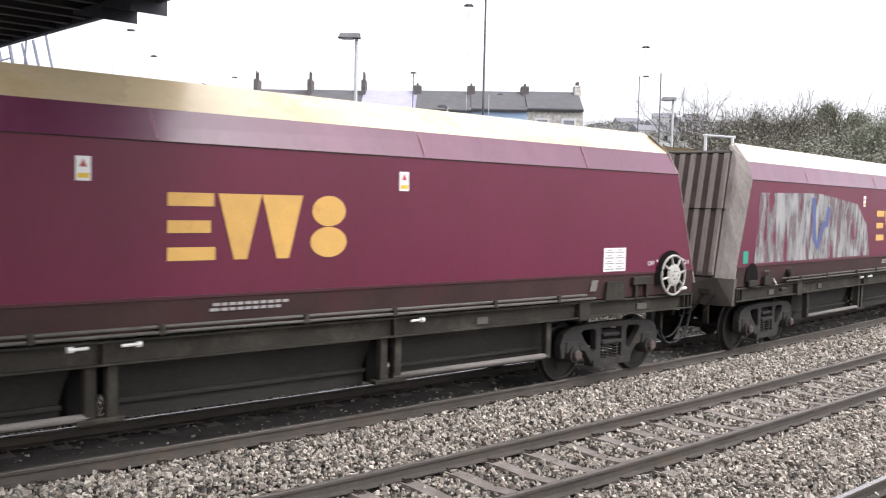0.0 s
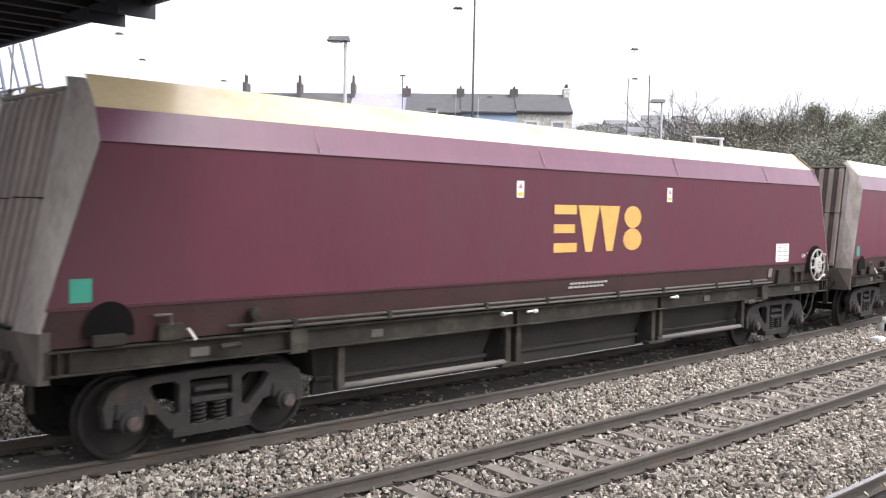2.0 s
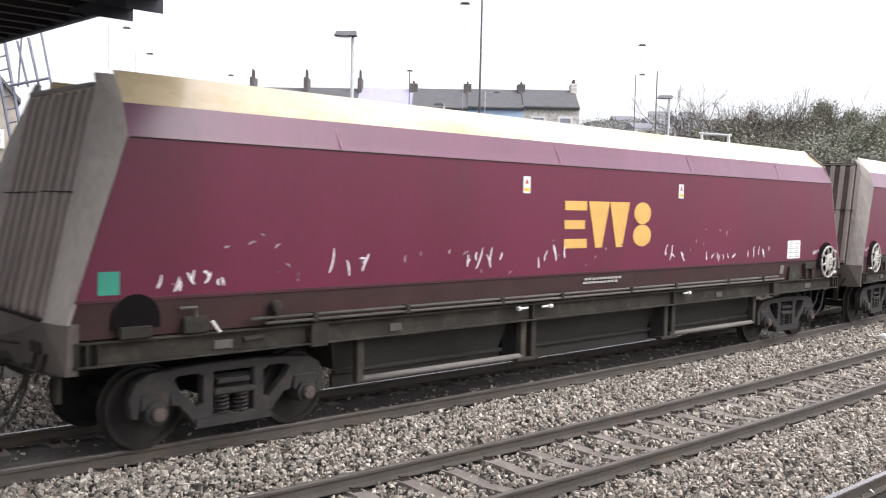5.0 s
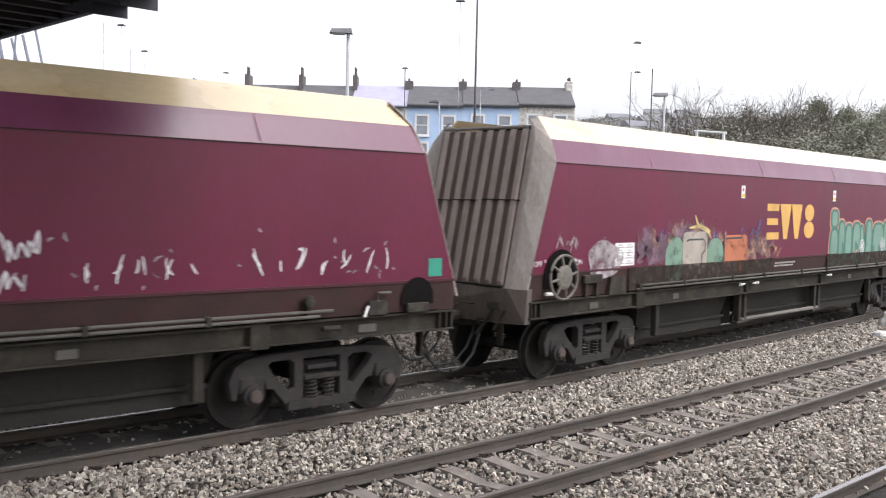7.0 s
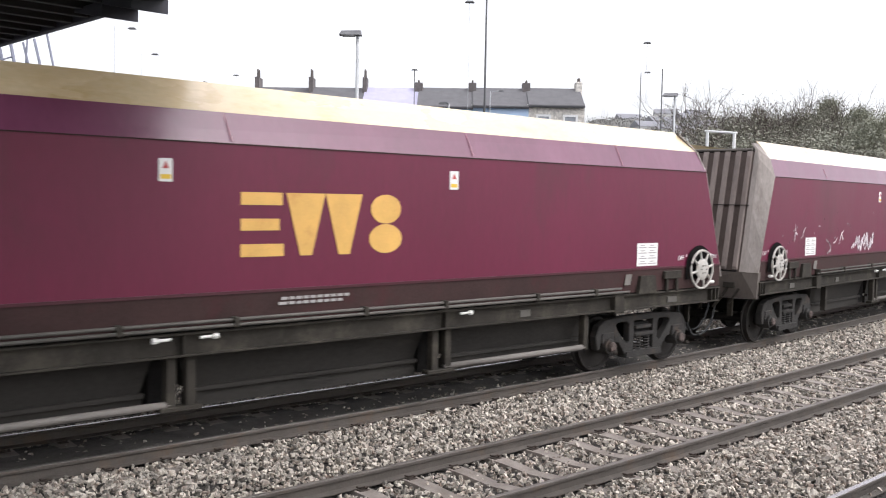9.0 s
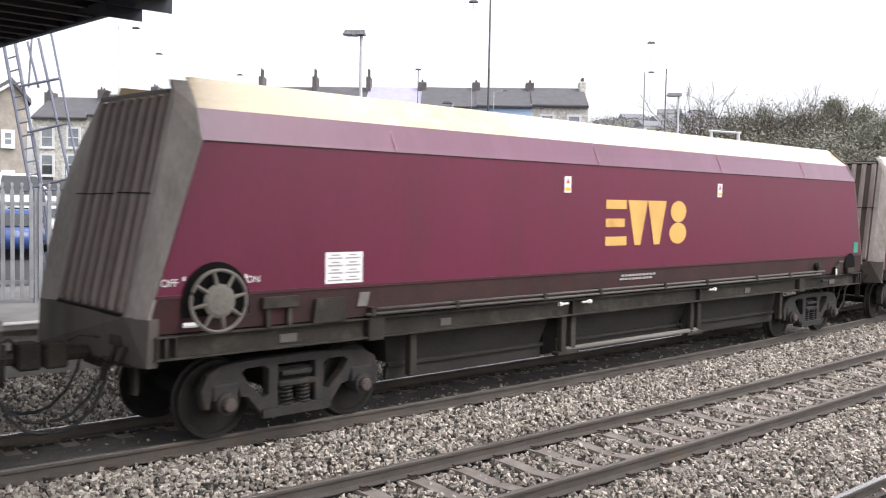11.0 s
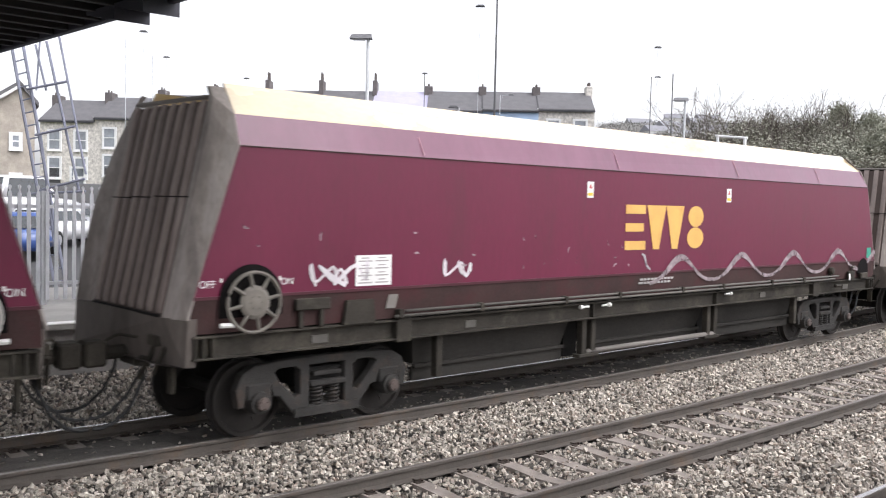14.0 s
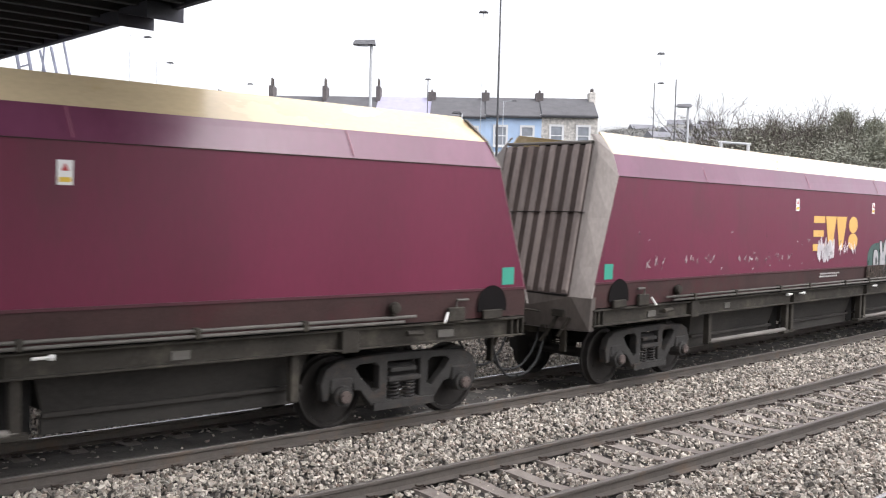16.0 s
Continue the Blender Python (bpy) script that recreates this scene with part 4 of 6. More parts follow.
    lathe_y(bm, [(0.02, SIDE - 0.11), (0.07, SIDE - 0.10), (0.085, SIDE - 0.05), (0.06, SIDE)], 12, (-sx * 6.55, 0, 1.60))
    box(bm, -sx * 6.55 - 0.03, -sx * 6.55 + 0.03, SIDE - 0.06, SIDE, 1.40, 1.58)
    part("valve_knob", bm, M_FRAME, w)
    part("white_handle", tube(bmesh.new(), [(-sx * 7.0, SIDE - 0.06, 1.245), (-sx * 6.75, SIDE - 0.06, 1.255)], 0.04, 6), M_FRAME, w)
    # warning plates with a small pictogram
    for x in ((-2.10, 2.14) if sx > 0 else (-2.21, 2.42)):
        q = part("warning_label", flat(bmesh.new(), [(x - 0.08, 3.045), (x + 0.08, 3.045), (x + 0.08, 3.30), (x - 0.08, 3.30)], SIDE - 0.008), M_WHITE, w, "white warning plate")
        part("pictogram", flat(bmesh.new(), [(x - 0.04, 3.19), (x + 0.04, 3.19), (x, 3.27)], SIDE - 0.012), M_RED, q)
        part("print_bar", flat(bmesh.new(), [(x - 0.06, 3.075), (x + 0.06, 3.075), (x + 0.06, 3.125), (x - 0.06, 3.125)], SIDE - 0.012), M_YELLOW, q)
    # gold emblem: three bars, two wedges, two rounded shapes
    ex = 0.0 if sx > 0 else 0.09
    for z0, z1, x1 in ((2.19, 2.34, -0.60), (2.50, 2.64, -0.66), (2.80, 2.95, -0.62)):
        part("emblem_bar", flat(bmesh.new(), [(ex - 1.18, z0), (ex + x1, z0), (ex + x1, z1), (ex - 1.18, z1)], SIDE - 0.008), M_GOLD, w, "gold painted bar")
    for x in (-0.28, 0.29):
        part("emblem_wedge", flat(bmesh.new(), [(ex + x - 0.29, 2.95), (ex + x + 0.275, 2.95), (ex + x + 0.085, 2.19), (ex + x - 0.085, 2.19)], SIDE - 0.008), M_GOLD, w, "gold painted wedge")
    for x, z, rx, rz in ((0.95, 2.765, 0.25, 0.19), (0.95, 2.38, 0.27, 0.19)):
        part("emblem_round", flat(bmesh.new(), blob(ex + x, z, rx, rz, 3, 24, 0.0), SIDE - 0.008), M_GOLD, w, "gold painted rounded shape")
    # small print, unreadable
    bm = bmesh.new()
    for z, x0, x1 in ((1.66, -0.62, 0.36), (1.60, -0.66, 0.20)):
        x = x0
        while x < x1:
            d = 0.07 + 0.05 * abs(math.sin(x * 31))
            flat(bm, [(x, z), (x + d, z), (x + d, z + 0.035), (x, z + 0.035)], SIDE - 0.006)
            x += d + 0.025
    tagged(part("small_print", bm, M_PRINT, w), kind="stuff")
    for x, c in ((-4.6, 0.10), (3.7, 0.11), (7.5, 0.14), (-7.2, 0.12)):
        part("solebar_plate", box(bmesh.new(), x - c, x + c, -1.262, -1.24, 1.15, 1.25), M_PIPE, w)
    return w


# ---------- sprayed paint on single wagons ----------
def scribble(x0, x1, z0, z1, n, seed, w=0.035):
    """A quick zigzag stroke that fills a box."""
    r = random.Random(seed)
    step = (x1 - x0) / n
    c = []
    for k in range(n):
        for q in range(3):
            up = (k + q) % 2
            c.append((x0 + step * (k + 0.5 + r.uniform(-0.55, 0.55)), z0 + (z1 - z0) * (r.uniform(0.6, 1.0) if up else r.uniform(0.0, 0.4))))
    pts = []
    for i in range(len(c) - 1):
        p = [c[max(0, i - 1)], c[i], c[i + 1], c[min(len(c) - 1, i + 2)]]
        for m in range(4):
            u = m / 4
            h = (-0.5 * u + u * u - 0.5 * u ** 3, 1 - 2.5 * u * u + 1.5 * u ** 3, 0.5 * u + 2 * u * u - 1.5 * u ** 3, -0.5 * u * u + 0.5 * u ** 3)
            pts.append(tuple(sum(a * b[d] for a, b in zip(h, p)) for d in (0, 1)))
    pts.append(c[-1])
    return ribbon(bmesh.new(), pts, [w * (0.42 + 0.38 * abs(math.sin(i * 0.33))) for i in range(len(pts))], SIDE - 0.012)


def tag(w, x0, x1, z0, z1, n, seed, material, width=0.035):
    """A row of hand-drawn marks, two or three short bent strokes each."""
    r = random.Random(seed)
    bm = bmesh.new()
    step, h = (x1 - x0) / n, z1 - z0
    for k in range(n):
        c, lo = x0 + (k + 0.5) * step, z0 + h * r.uniform(0, 0.25)
        for q in range(r.choice((1, 2, 2, 3))):
            ax, bx = c + step * r.uniform(-0.4, 0.3), c + step * r.uniform(-0.3, 0.42)
            az, bz = lo + h * r.uniform(0.0, 0.3), lo + h * r.uniform(0.4, 0.8)
            if q == 2:
                az = bz = lo + h * r.uniform(0.2, 0.6)
            mx, mz = (ax + bx) / 2 + step * r.uniform(-0.25, 0.25), (az + bz) / 2 + h * r.uniform(-0.1, 0.1)
            pts = [((1 - u) ** 2 * ax + 2 * u * (1 - u) * mx + u * u * bx, (1 - u) ** 2 * az + 2 * u * (1 - u) * mz + u * u * bz) for u in (0, 0.2, 0.4, 0.6, 0.8, 1)]
            ribbon(bm, pts, [width * v for v in (0.5, 1.0, 1.1, 0.9, 0.8, 0.4)], SIDE - 0.0118 - 0.0002 * q)
    graff(w, bm, material, "row of small white spray marks", "stuff")


def flecks(w, x0, x1, z0, z1, n, seed):
    """Worn remains of old paint strokes."""
    r = random.Random(seed)
    bm = bmesh.new()
    for k in range(n):
        x, z, a, l = r.uniform(x0, x1), r.uniform(z0, z1), r.uniform(0, math.pi), r.uniform(0.015, 0.06)
        c, s = math.cos(a), math.sin(a)
        ribbon(bm, [(x - l * c, z - l * s), (x - 0.3 * l * s, z + 0.3 * l * c), (x + l * c, z + l * s)], [0.012, 0.03, 0.014], SIDE - 0.0125)
    graff(w, bm, S_HAZE, "worn flecks of old white paint", "stuff")


def blob(x, z, rx, rz, seed, n=26, wob=0.12, flat_base=False):
    r = random.Random(seed)
    ph = [r.uniform(0, 6.28) for _ in range(3)]
    out = []
    for k in range(n):
        a = k * math.tau / n
        q = 1 + wob * (0.6 * math.sin(3 * a + ph[0]) + 0.4 * math.sin(5 * a + ph[1]))
        zz = math.sin(a) * rz * q
        if flat_base:
            zz = max(zz, -rz * 0.82)
        out.append((x + math.cos(a) * rx * q, z + zz))
    return out


def graff(w, bm, material, label="", kind=""):
    ob = part("graffiti", bm, material, w, label)
    return tagged(ob, label, kind=kind) if kind else ob


def lobe(x0, x1, z0, z1, lean=0.0, n=30, p=3.2, grow=0.0):
    """A fat rounded letter-like outline that fills a box."""
    cx, cz, rx, rz = (x0 + x1) / 2, (z0 + z1) / 2, (x1 - x0) / 2 + grow, (z1 - z0) / 2 + grow
    out = []
    for k in range(n):
        a = k * math.tau / n
        c, q = math.cos(a), math.sin(a)
        u, v = math.copysign(abs(c) ** (2 / p), c), math.copysign(abs(q) ** (2 / p), q)
        out.append((cx + rx * u + lean * v * rz, cz + rz * v))
    return out


def fat_row(w, boxes, fill, shade, edge):
    """Fat spray-painted shapes side by side: a thin outer line, a dark shade and the pale filling of each."""
    for k, (x0, x1, z0, z1, lean) in enumerate(boxes):
        if edge:
            graff(w, flat(bmesh.new(), lobe(x0, x1, z0, z1, lean, grow=0.105), SIDE - 0.0035 - 0.0001 * k), edge)
        graff(w, flat(bmesh.new(), lobe(x0, x1, z0, z1, lean, grow=0.065 if edge else 0.025), SIDE - 0.0075 - 0.0001 * k), shade)
    for k, (x0, x1, z0, z1, lean) in enumerate(boxes):
        graff(w, flat(bmesh.new(), lobe(x0 + 0.02, x1 - 0.02, z0, z1, lean), SIDE - 0.0118 - 0.0002 * k), fill, "fat rounded spray-painted shape")


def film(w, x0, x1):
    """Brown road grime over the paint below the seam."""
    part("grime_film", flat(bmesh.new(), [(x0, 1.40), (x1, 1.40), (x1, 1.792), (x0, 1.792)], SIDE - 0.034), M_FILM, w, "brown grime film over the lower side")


def wave(w, x0, x1, zc, amp, length, crest, fade, width=0.055):
    """A broad wavy stroke along the side, one crest at x = crest, drawn twice so that it frays."""
    for dz, m in ((0.0, 1.0), (-0.018, 1.5)):
        pts, ws = [], []
        n = 150
        for i in range(n + 1):
            x = x0 + (x1 - x0) * i / n
            a = math.tau * (x - crest) / length
            pts.append((x, zc + dz + amp * math.cos(a + 0.28 * math.sin(a))))
            ws.append(m * width * (0.55 + 0.6 * max(0.0, math.cos(a + 0.5))))
        graff(w, ribbon(bmesh.new(), pts, ws, SIDE - 0.012 + dz * 0.05), fade, "wavy white spray line")


def flames(w, x0, x1, z0, top, n, material, seed, fat=0.10):
    """Soft licks of spray that rise to a hump in the middle."""
    r = random.Random(seed)
    bm = bmesh.new()
    for k in range(n):
        u = r.random()
        x, zb = x0 + (x1 - x0) * u, z0 + r.uniform(0, 0.2)
        hh, d = (top - zb) * (0.35 + 0.65 * math.sin(math.pi * min(1, 0.12 + u * 0.88)) ** 0.7) * r.uniform(0.45, 1.0), r.uniform(-0.25, 0.25)
        ribbon(bm, [(x, zb), (x + d * 0.2, zb + hh * 0.35), (x + d * 0.6, zb + hh * 0.75), (x + d, zb + hh)], [fat * 0.9, fat * 1.2, fat * 0.8, 0.015], SIDE - 0.005 - 0.00003 * k)
    graff(w, bm, material, "flame-like spray strokes", "stuff")


# ---------- houses behind the car park ----------
M_SLATE = mat("slate_roof", (0.125, 0.122, 0.128), 0.7, var=0.25, scale=1.5, fine=12, bump=0.3)
M_LAVENDER = mat("pale_lavender_tiles", (0.44, 0.42, 0.55), 0.6, var=0.12, scale=1.5, fine=12, bump=0.2)
M_CHIM = mat("chimney_brick", (0.13, 0.115, 0.115), 0.9, var=0.3, scale=3, fine=20, bump=0.3)
M_POT = mat("clay_pot", (0.10, 0.085, 0.08), 0.8, var=0.2)
M_RENDERED = mat("white_render", (0.72, 0.71, 0.70), 0.8, var=0.08, scale=1.0, bump=0.1)
M_BLUEWALL = mat("pale_blue_render", (0.46, 0.60, 0.80), 0.8, var=0.1, scale=1.0, bump=0.1)
M_STONEWALL = mat("rubble_stone_wall", (0.57, 0.54, 0.50), 0.9, var=0.45, scale=4, fine=14, bump=0.5)
M_TAN = mat("tan_stone_wall", (0.38, 0.34, 0.29), 0.9, var=0.25, scale=2.5, fine=14, bump=0.3)
# House panes: the sky's reflection is painted in as a pale grey-blue base.
M_PANE = mat("net_curtained_pane", (0.26, 0.28, 0.31), 0.12, var=0.25, scale=1.5, bump=0.0, spec=0.7)
M_SHOP = mat("yellow_shop_sign", (0.78, 0.66, 0.10), 0.6, var=0.08)
M_TRIM = mat("white_trim", (0.74, 0.74, 0.74), 0.6, var=0.05)
M_GUTTER = mat("black_gutter", (0.03, 0.03, 0.035), 0.6, var=0.2)
ROW = math.degrees(math.atan2(-0.646, 0.763))
ROW_O = Vector((38.7, 82.19, 0)) - Vector((0.646, 0.763, 0)) * 4.0


def window(parent, x, z, w, h, frame_mat=M_TRIM, y=0.0):
    bm = bmesh.new()
    t = 0.19
    for a in ((x - w / 2 - t, x + w / 2 + t, z - t, z), (x - w / 2 - t, x + w / 2 + t, z + h, z + h + t), (x - w / 2 - t, x - w / 2, z, z + h),
              (x + w / 2, x + w / 2 + t, z, z + h), (x - w / 2, x + w / 2, z + h * 0.5 - 0.04, z + h * 0.5 + 0.04)):
        box(bm, a[0], a[1], y - 0.10, y + 0.02, a[2], a[3])
    f = part("window", bm, frame_mat, parent)
    part("pane", box(bmesh.new(), x - w / 2, x + w / 2, y - 0.05, y - 0.02, z, z + h), M_PANE, f)
    part("sill", box(bmesh.new(), x - w / 2 - 0.2, x + w / 2 + 0.2, y - 0.2, y, z - 0.24, z - t), frame_mat, f)


def house(k, label, wall, roof, width=5.02, bay=False, shop=False, tall=False):
    """One house of the terrace, the k-th from the chimney at its start."""
    h = thing("terraced_house", label, "house", "terraced houses", m=Matrix.Translation(ROW_O + Vector((0.763, -0.646, 0)) * (k * 5.02)) @ Matrix.Translation((0, 0, 3.3)) @ Matrix.Rotation(radians(ROW), 4, "Z"))
    EAVE = float(np.interp(k, [-3, -1, 0, 1, 6], [6.2, 6.8, 7.15, 7.44, 8.14]))
    RIDGE, DEPTH = float(np.interp(k, [-3, -1, 0, 1, 6], [8.3, 9.0, 9.45, 9.67, 10.02])), 8.0
    DROP = EAVE - 8.2
    part("wall", box(bmesh.new(), 0.0, width, 0, DEPTH, -2.0, EAVE), wall, h)
    for y in (0, DEPTH):
        bm = bmesh.new()
        yy = -0.25 if y == 0 else DEPTH + 0.25
        hexa(bm, [(0, yy, EAVE - 0.1), (width, yy, EAVE - 0.1), (width, DEPTH / 2, RIDGE), (0, DEPTH / 2, RIDGE)],
             [(0, yy, EAVE + 0.08), (width, yy, EAVE + 0.08), (width, DEPTH / 2, RIDGE + 0.18), (0, DEPTH / 2, RIDGE + 0.18)])
        part("roof", bm, roof, h)
    part("gutter", box(bmesh.new(), 0, width, -0.36, -0.24, EAVE - 0.16, EAVE - 0.02), M_GUTTER, h)
    c = part("chimney", box(bmesh.new(), -0.20 if tall else -0.36, 0.20 if tall else 0.36, DEPTH / 2 - 0.8 - (0.3 if tall else 0), DEPTH / 2 + 0.6, RIDGE - 1.2, RIDGE + (1.0 if tall else 0.55), 0.03), M_CHIM, h)
    for q in range(2):
        part("chimney_pot", tube(bmesh.new(), [(0, DEPTH / 2 - 0.7 + q * 0.7, RIDGE + 0.5), (0, DEPTH / 2 - 0.7 + q * 0.7, RIDGE + (1.75 if tall else 0.78))], 0.11, 8, 0.07), M_POT, c)
    part("flashing", box(bmesh.new(), -0.12, 0.12, -0.1, DEPTH / 2 - 1.0, EAVE + 0.05, EAVE + 0.12), M_TRIM, h).matrix_basis = Matrix.Identity(4)
    for x in (1.35, 3.75):
        window(h, x, 5.65 + DROP, 0.95, 1.6)
        if not bay:
            window(h, x, 3.1 + DROP, 0.95, 1.7)
    if bay:
        bm = bmesh.new()
        for z0, z1 in ((0.0, 4.9),):
            hexa(bm, [(1.0, 0, z0), (1.5, -0.8, z0), (3.4, -0.8, z0), (3.9, 0, z0)], [(1.0, 0, z1), (1.5, -0.8, z1), (3.4, -0.8, z1), (3.9, 0, z1)])
        b = part("bay", bm, M_TRIM, h)
        for x in (1.95, 2.95):
            part("pane", box(bmesh.new(), x - 0.38, x + 0.38, -0.84, -0.80, 2.6, 4.5), M_GLASS, b)
    if shop:
        part("shop_sign", box(bmesh.new(), 0.3, width - 0.2, -0.35, 0, 2.0, 2.75, 0.02), M_SHOP, h, "yellow shop fascia board")
        part("shop_window", box(bmesh.new(), 0.6, 3.2, -0.06, 0, 0.2, 1.9), M_GLASS, h)
    else:
        window(h, 3.5, 0.4, 1.1, 1.5)
    part("door", box(bmesh.new(), 0.9, 1.9, -0.05, 0.0, -0.2, 2.0), M_COLUMN, h)
    return h


for k, label, wall, roof, bay, shop, tall in (
        (-3, "grey stone terraced house with slate roof", M_STONEWALL, M_SLATE, False, False, False),
        (-2, "stone-fronted terraced house with white bay windows", M_STONEWALL, M_SLATE, False, False, False),
        (-1, "white rendered house with a bay window", M_RENDERED, M_SLATE, True, False, False),
        (0, "white rendered house over a shop with yellow fascia", M_RENDERED, M_SLATE, False, True, False),
        (1, "white rendered terraced house with slate roof", M_RENDERED, M_SLATE, False, False, True),
        (2, "white rendered terraced house with dark slate roof", M_RENDERED, M_SLATE, False, False, True),
        (3, "white terraced house with pale lavender roof", M_RENDERED, M_LAVENDER, False, False, True),
        (4, "pale blue terraced house with white windows", M_BLUEWALL, M_SLATE, False, False, False),
        (5, "pale blue terraced house with white windows", M_BLUEWALL, M_SLATE, False, False, False),
        (6, "rubble stone end-of-terrace house", M_STONEWALL, M_SLATE, False, False, False)):
    house(k, label, wall, roof, bay=bay, shop=shop, tall=tall)
e = thing("chimney_stack", "rough stone chimney on the terrace's end gable", "chimney", m=Matrix.Translation(ROW_O + Vector((0.763, -0.646, 0)) * (7 * 5.02) + Vector((0, 0, 3.3))) @ Matrix.Rotation(radians(ROW), 4, "Z"))
part("stonework", box(bmesh.new(), -0.45, 0.20, 3.2, 4.5, 8.0, 10.75, 0.08), M_STONEWALL, e)
for q in (3.5, 4.1):
    part("chimney_pot", tube(bmesh.new(), [(-0.12, q, 10.7), (-0.12, q, 11.1)], 0.15, 8, 0.11), M_POT, e)

# ---------- lamps and columns ----------
def away(px_yaw, dist):
    a = radians(px_yaw)
    return Vector((dist * math.cos(a), dist * math.sin(a), 0))


def station_lamp(p, top, turn, height):
    l = thing("platform_lamp", "grey platform lamp with a flat lantern head", "street lamp", "platform lamps", m=Matrix.Translation((p.x, p.y, top - height)) @ Matrix.Rotation(turn, 4, "Z"))
    part("column", tube(bmesh.new(), [(0.16, 0, -0.2), (0.16, 0, height - 0.04)], 0.05, 10, 0.04), M_GREYMETAL, l, smooth=True)
    bm = bmesh.new()
    hexa(bm, [(-0.30, -0.13, height - 0.05), (0.26, -0.13, height - 0.05), (0.26, 0.13, height - 0.05), (-0.30, 0.13, height - 0.05)],
         [(-0.24, -0.08, height + 0.06), (0.24, -0.09, height + 0.07), (0.24, 0.09, height + 0.07), (-0.24, 0.08, height + 0.06)])
    hd = part("lamp_head", bm, M_LANTERN, l)
    part("lens", box(bmesh.new(), -0.22, 0.08, -0.09, 0.09, height - 0.075, height - 0.05), M_GREYMETAL, hd)


def ray_at(x, y, depth):
    """A place seen in a direction given on the level picture at rest, that many metres ahead."""
    f = 1638.2
    ya, pi_, ro = radians(49.74), radians(-3.15), radians(1.33)
    fw = Vector((math.cos(pi_) * math.cos(ya), math.cos(pi_) * math.sin(ya), math.sin(pi_)))
    r = Vector((math.sin(ya), -math.cos(ya), 0))
    u = r.cross(fw)
    r2, u2 = r * math.cos(ro) + u * math.sin(ro), u * math.cos(ro) - r * math.sin(ro)
    return EYE + (fw + r2 * ((x - 784) / f) - u2 * ((y - 441) / f)) * depth


FACE = radians(49.74 - 90)
for x, y, d in ((605, 56, 23.0), (1169, 168, 35.0)):
    p = ray_at(x, y, d)
    station_lamp(p, p.z, FACE, p.z - ground_z(p.x, p.y))


def mast(x, y, d, r=0.055, head=True, dark=False, arm=0.0):
    p = ray_at(x, y, d)
    zg = ground_z(p.x, p.y)
    l = thing("lamp_column", "tall thin car park lamp column" + (" with a small flat head" if head else ""), "lamp column", "car park lamp columns", m=Matrix.Translation((p.x, p.y, zg)) @ Matrix.Rotation(FACE, 4, "Z"))
    h = p.z - zg
    part("column", tube(bmesh.new(), [(arm, 0, -0.3), (arm, 0, h)], r, 8, r * 0.6), M_COLUMN if dark else M_GALV, l, smooth=True)
    if head:
        bm = bmesh.new()
        hexa(bm, [(-0.22, -0.14, h), (0.22, -0.14, h), (0.22, 0.14, h), (-0.22, 0.14, h)], [(-0.13, -0.08, h + 0.09), (0.13, -0.08, h + 0.09), (0.13, 0.08, h + 0.09), (-0.13, 0.08, h + 0.09)])
        part("lamp_head", bm, M_COLUMN, l)
        if arm:
            part("arm", tube(bmesh.new(), [(arm, 0, h - 0.6), (arm * 0.8, 0, h - 0.05), (0, 0, h + 0.04)], 0.03, 6), M_GALV, l)


mast(846, -40, 50, 0.075, False, True)
mast(1155, 122, 60, 0.06, False, True)
mast(1117, 128, 75, 0.055, False, True)
mast(183, 40, 51, 0.035, False)
mast(231, 88, 60, 0.035, False)
for x, y, d in ((215, 46, 51), (256, 92, 60), (400, 130, 70), (717, 122, 66), (815, 3, 43), (1128, 77, 53), (1128, 129, 65)):
    mast(x, y, d, 0.012 if x != 717 else 0.05, True, x == 717)
mast(870, 160, 77, 0.045, True, False, -0.9)
mast(768, 182, 40, 0.03, True, False, 0.25)

# gabled house of tan stone beside the car park
p = ray_at(-8, 140, 50)
g = thing("gabled_house", "tan stone house with its gable to the railway", "house", m=Matrix.Translation((p.x, p.y, 2.0)) @ Matrix.Rotation(radians(-12), 4, "Z"))
bm = bmesh.new()
HT = p.z - 2.0
prism(bm, [(-7.5, -1.5), (0.75, -1.5), (0.75, HT - 0.9), (0, HT), (-7.5, HT - 5.2)], 0, 9)
part("wall", bm, M_TAN, g)
for pts in ([(-7.9, HT - 5.45), (0, HT), (0, HT + 0.22), (-7.9, HT - 5.2)], [(0.95, HT - 1.15), (0, HT), (0, HT + 0.22), (0.95, HT - 0.9)]):
    part("roof", prism(bmesh.new(), pts, -0.3, 9.3), M_SLATE, g)
part("barge_board", prism(bmesh.new(), [(-7.9, HT - 5.62), (0, HT - 0.18), (0, HT), (-7.9, HT - 5.45)], -0.36, -0.30), M_TRIM, g)
for z in (1.2, 3.4):
    window(g, -0.2, z, 0.3, 0.6)


# low white rail frame beside the line, seen over the wagons
p = ray_at(1281, 236, 40)
rf = thing("pipe_frame", "white tubular frame standing beside the line", "frame", m=Matrix.Translation((p.x, p.y, ground_z(p.x, p.y))) @ Matrix.Rotation(FACE, 4, "Z"))
hh = p.z - ground_z(p.x, p.y)
part("upright", tube(bmesh.new(), [(0, 0, -0.2), (0, 0, hh)], 0.07, 8), M_TRIM, rf)
part("upright", tube(bmesh.new(), [(-1.0, 0.6, -0.2), (-1.0, 0.6, hh + 0.15)], 0.07, 8), M_TRIM, rf)
part("crossbar", tube(bmesh.new(), [(0.1, -0.05, hh), (-1.1, 0.65, hh + 0.12)], 0.05, 8), M_TRIM, rf)

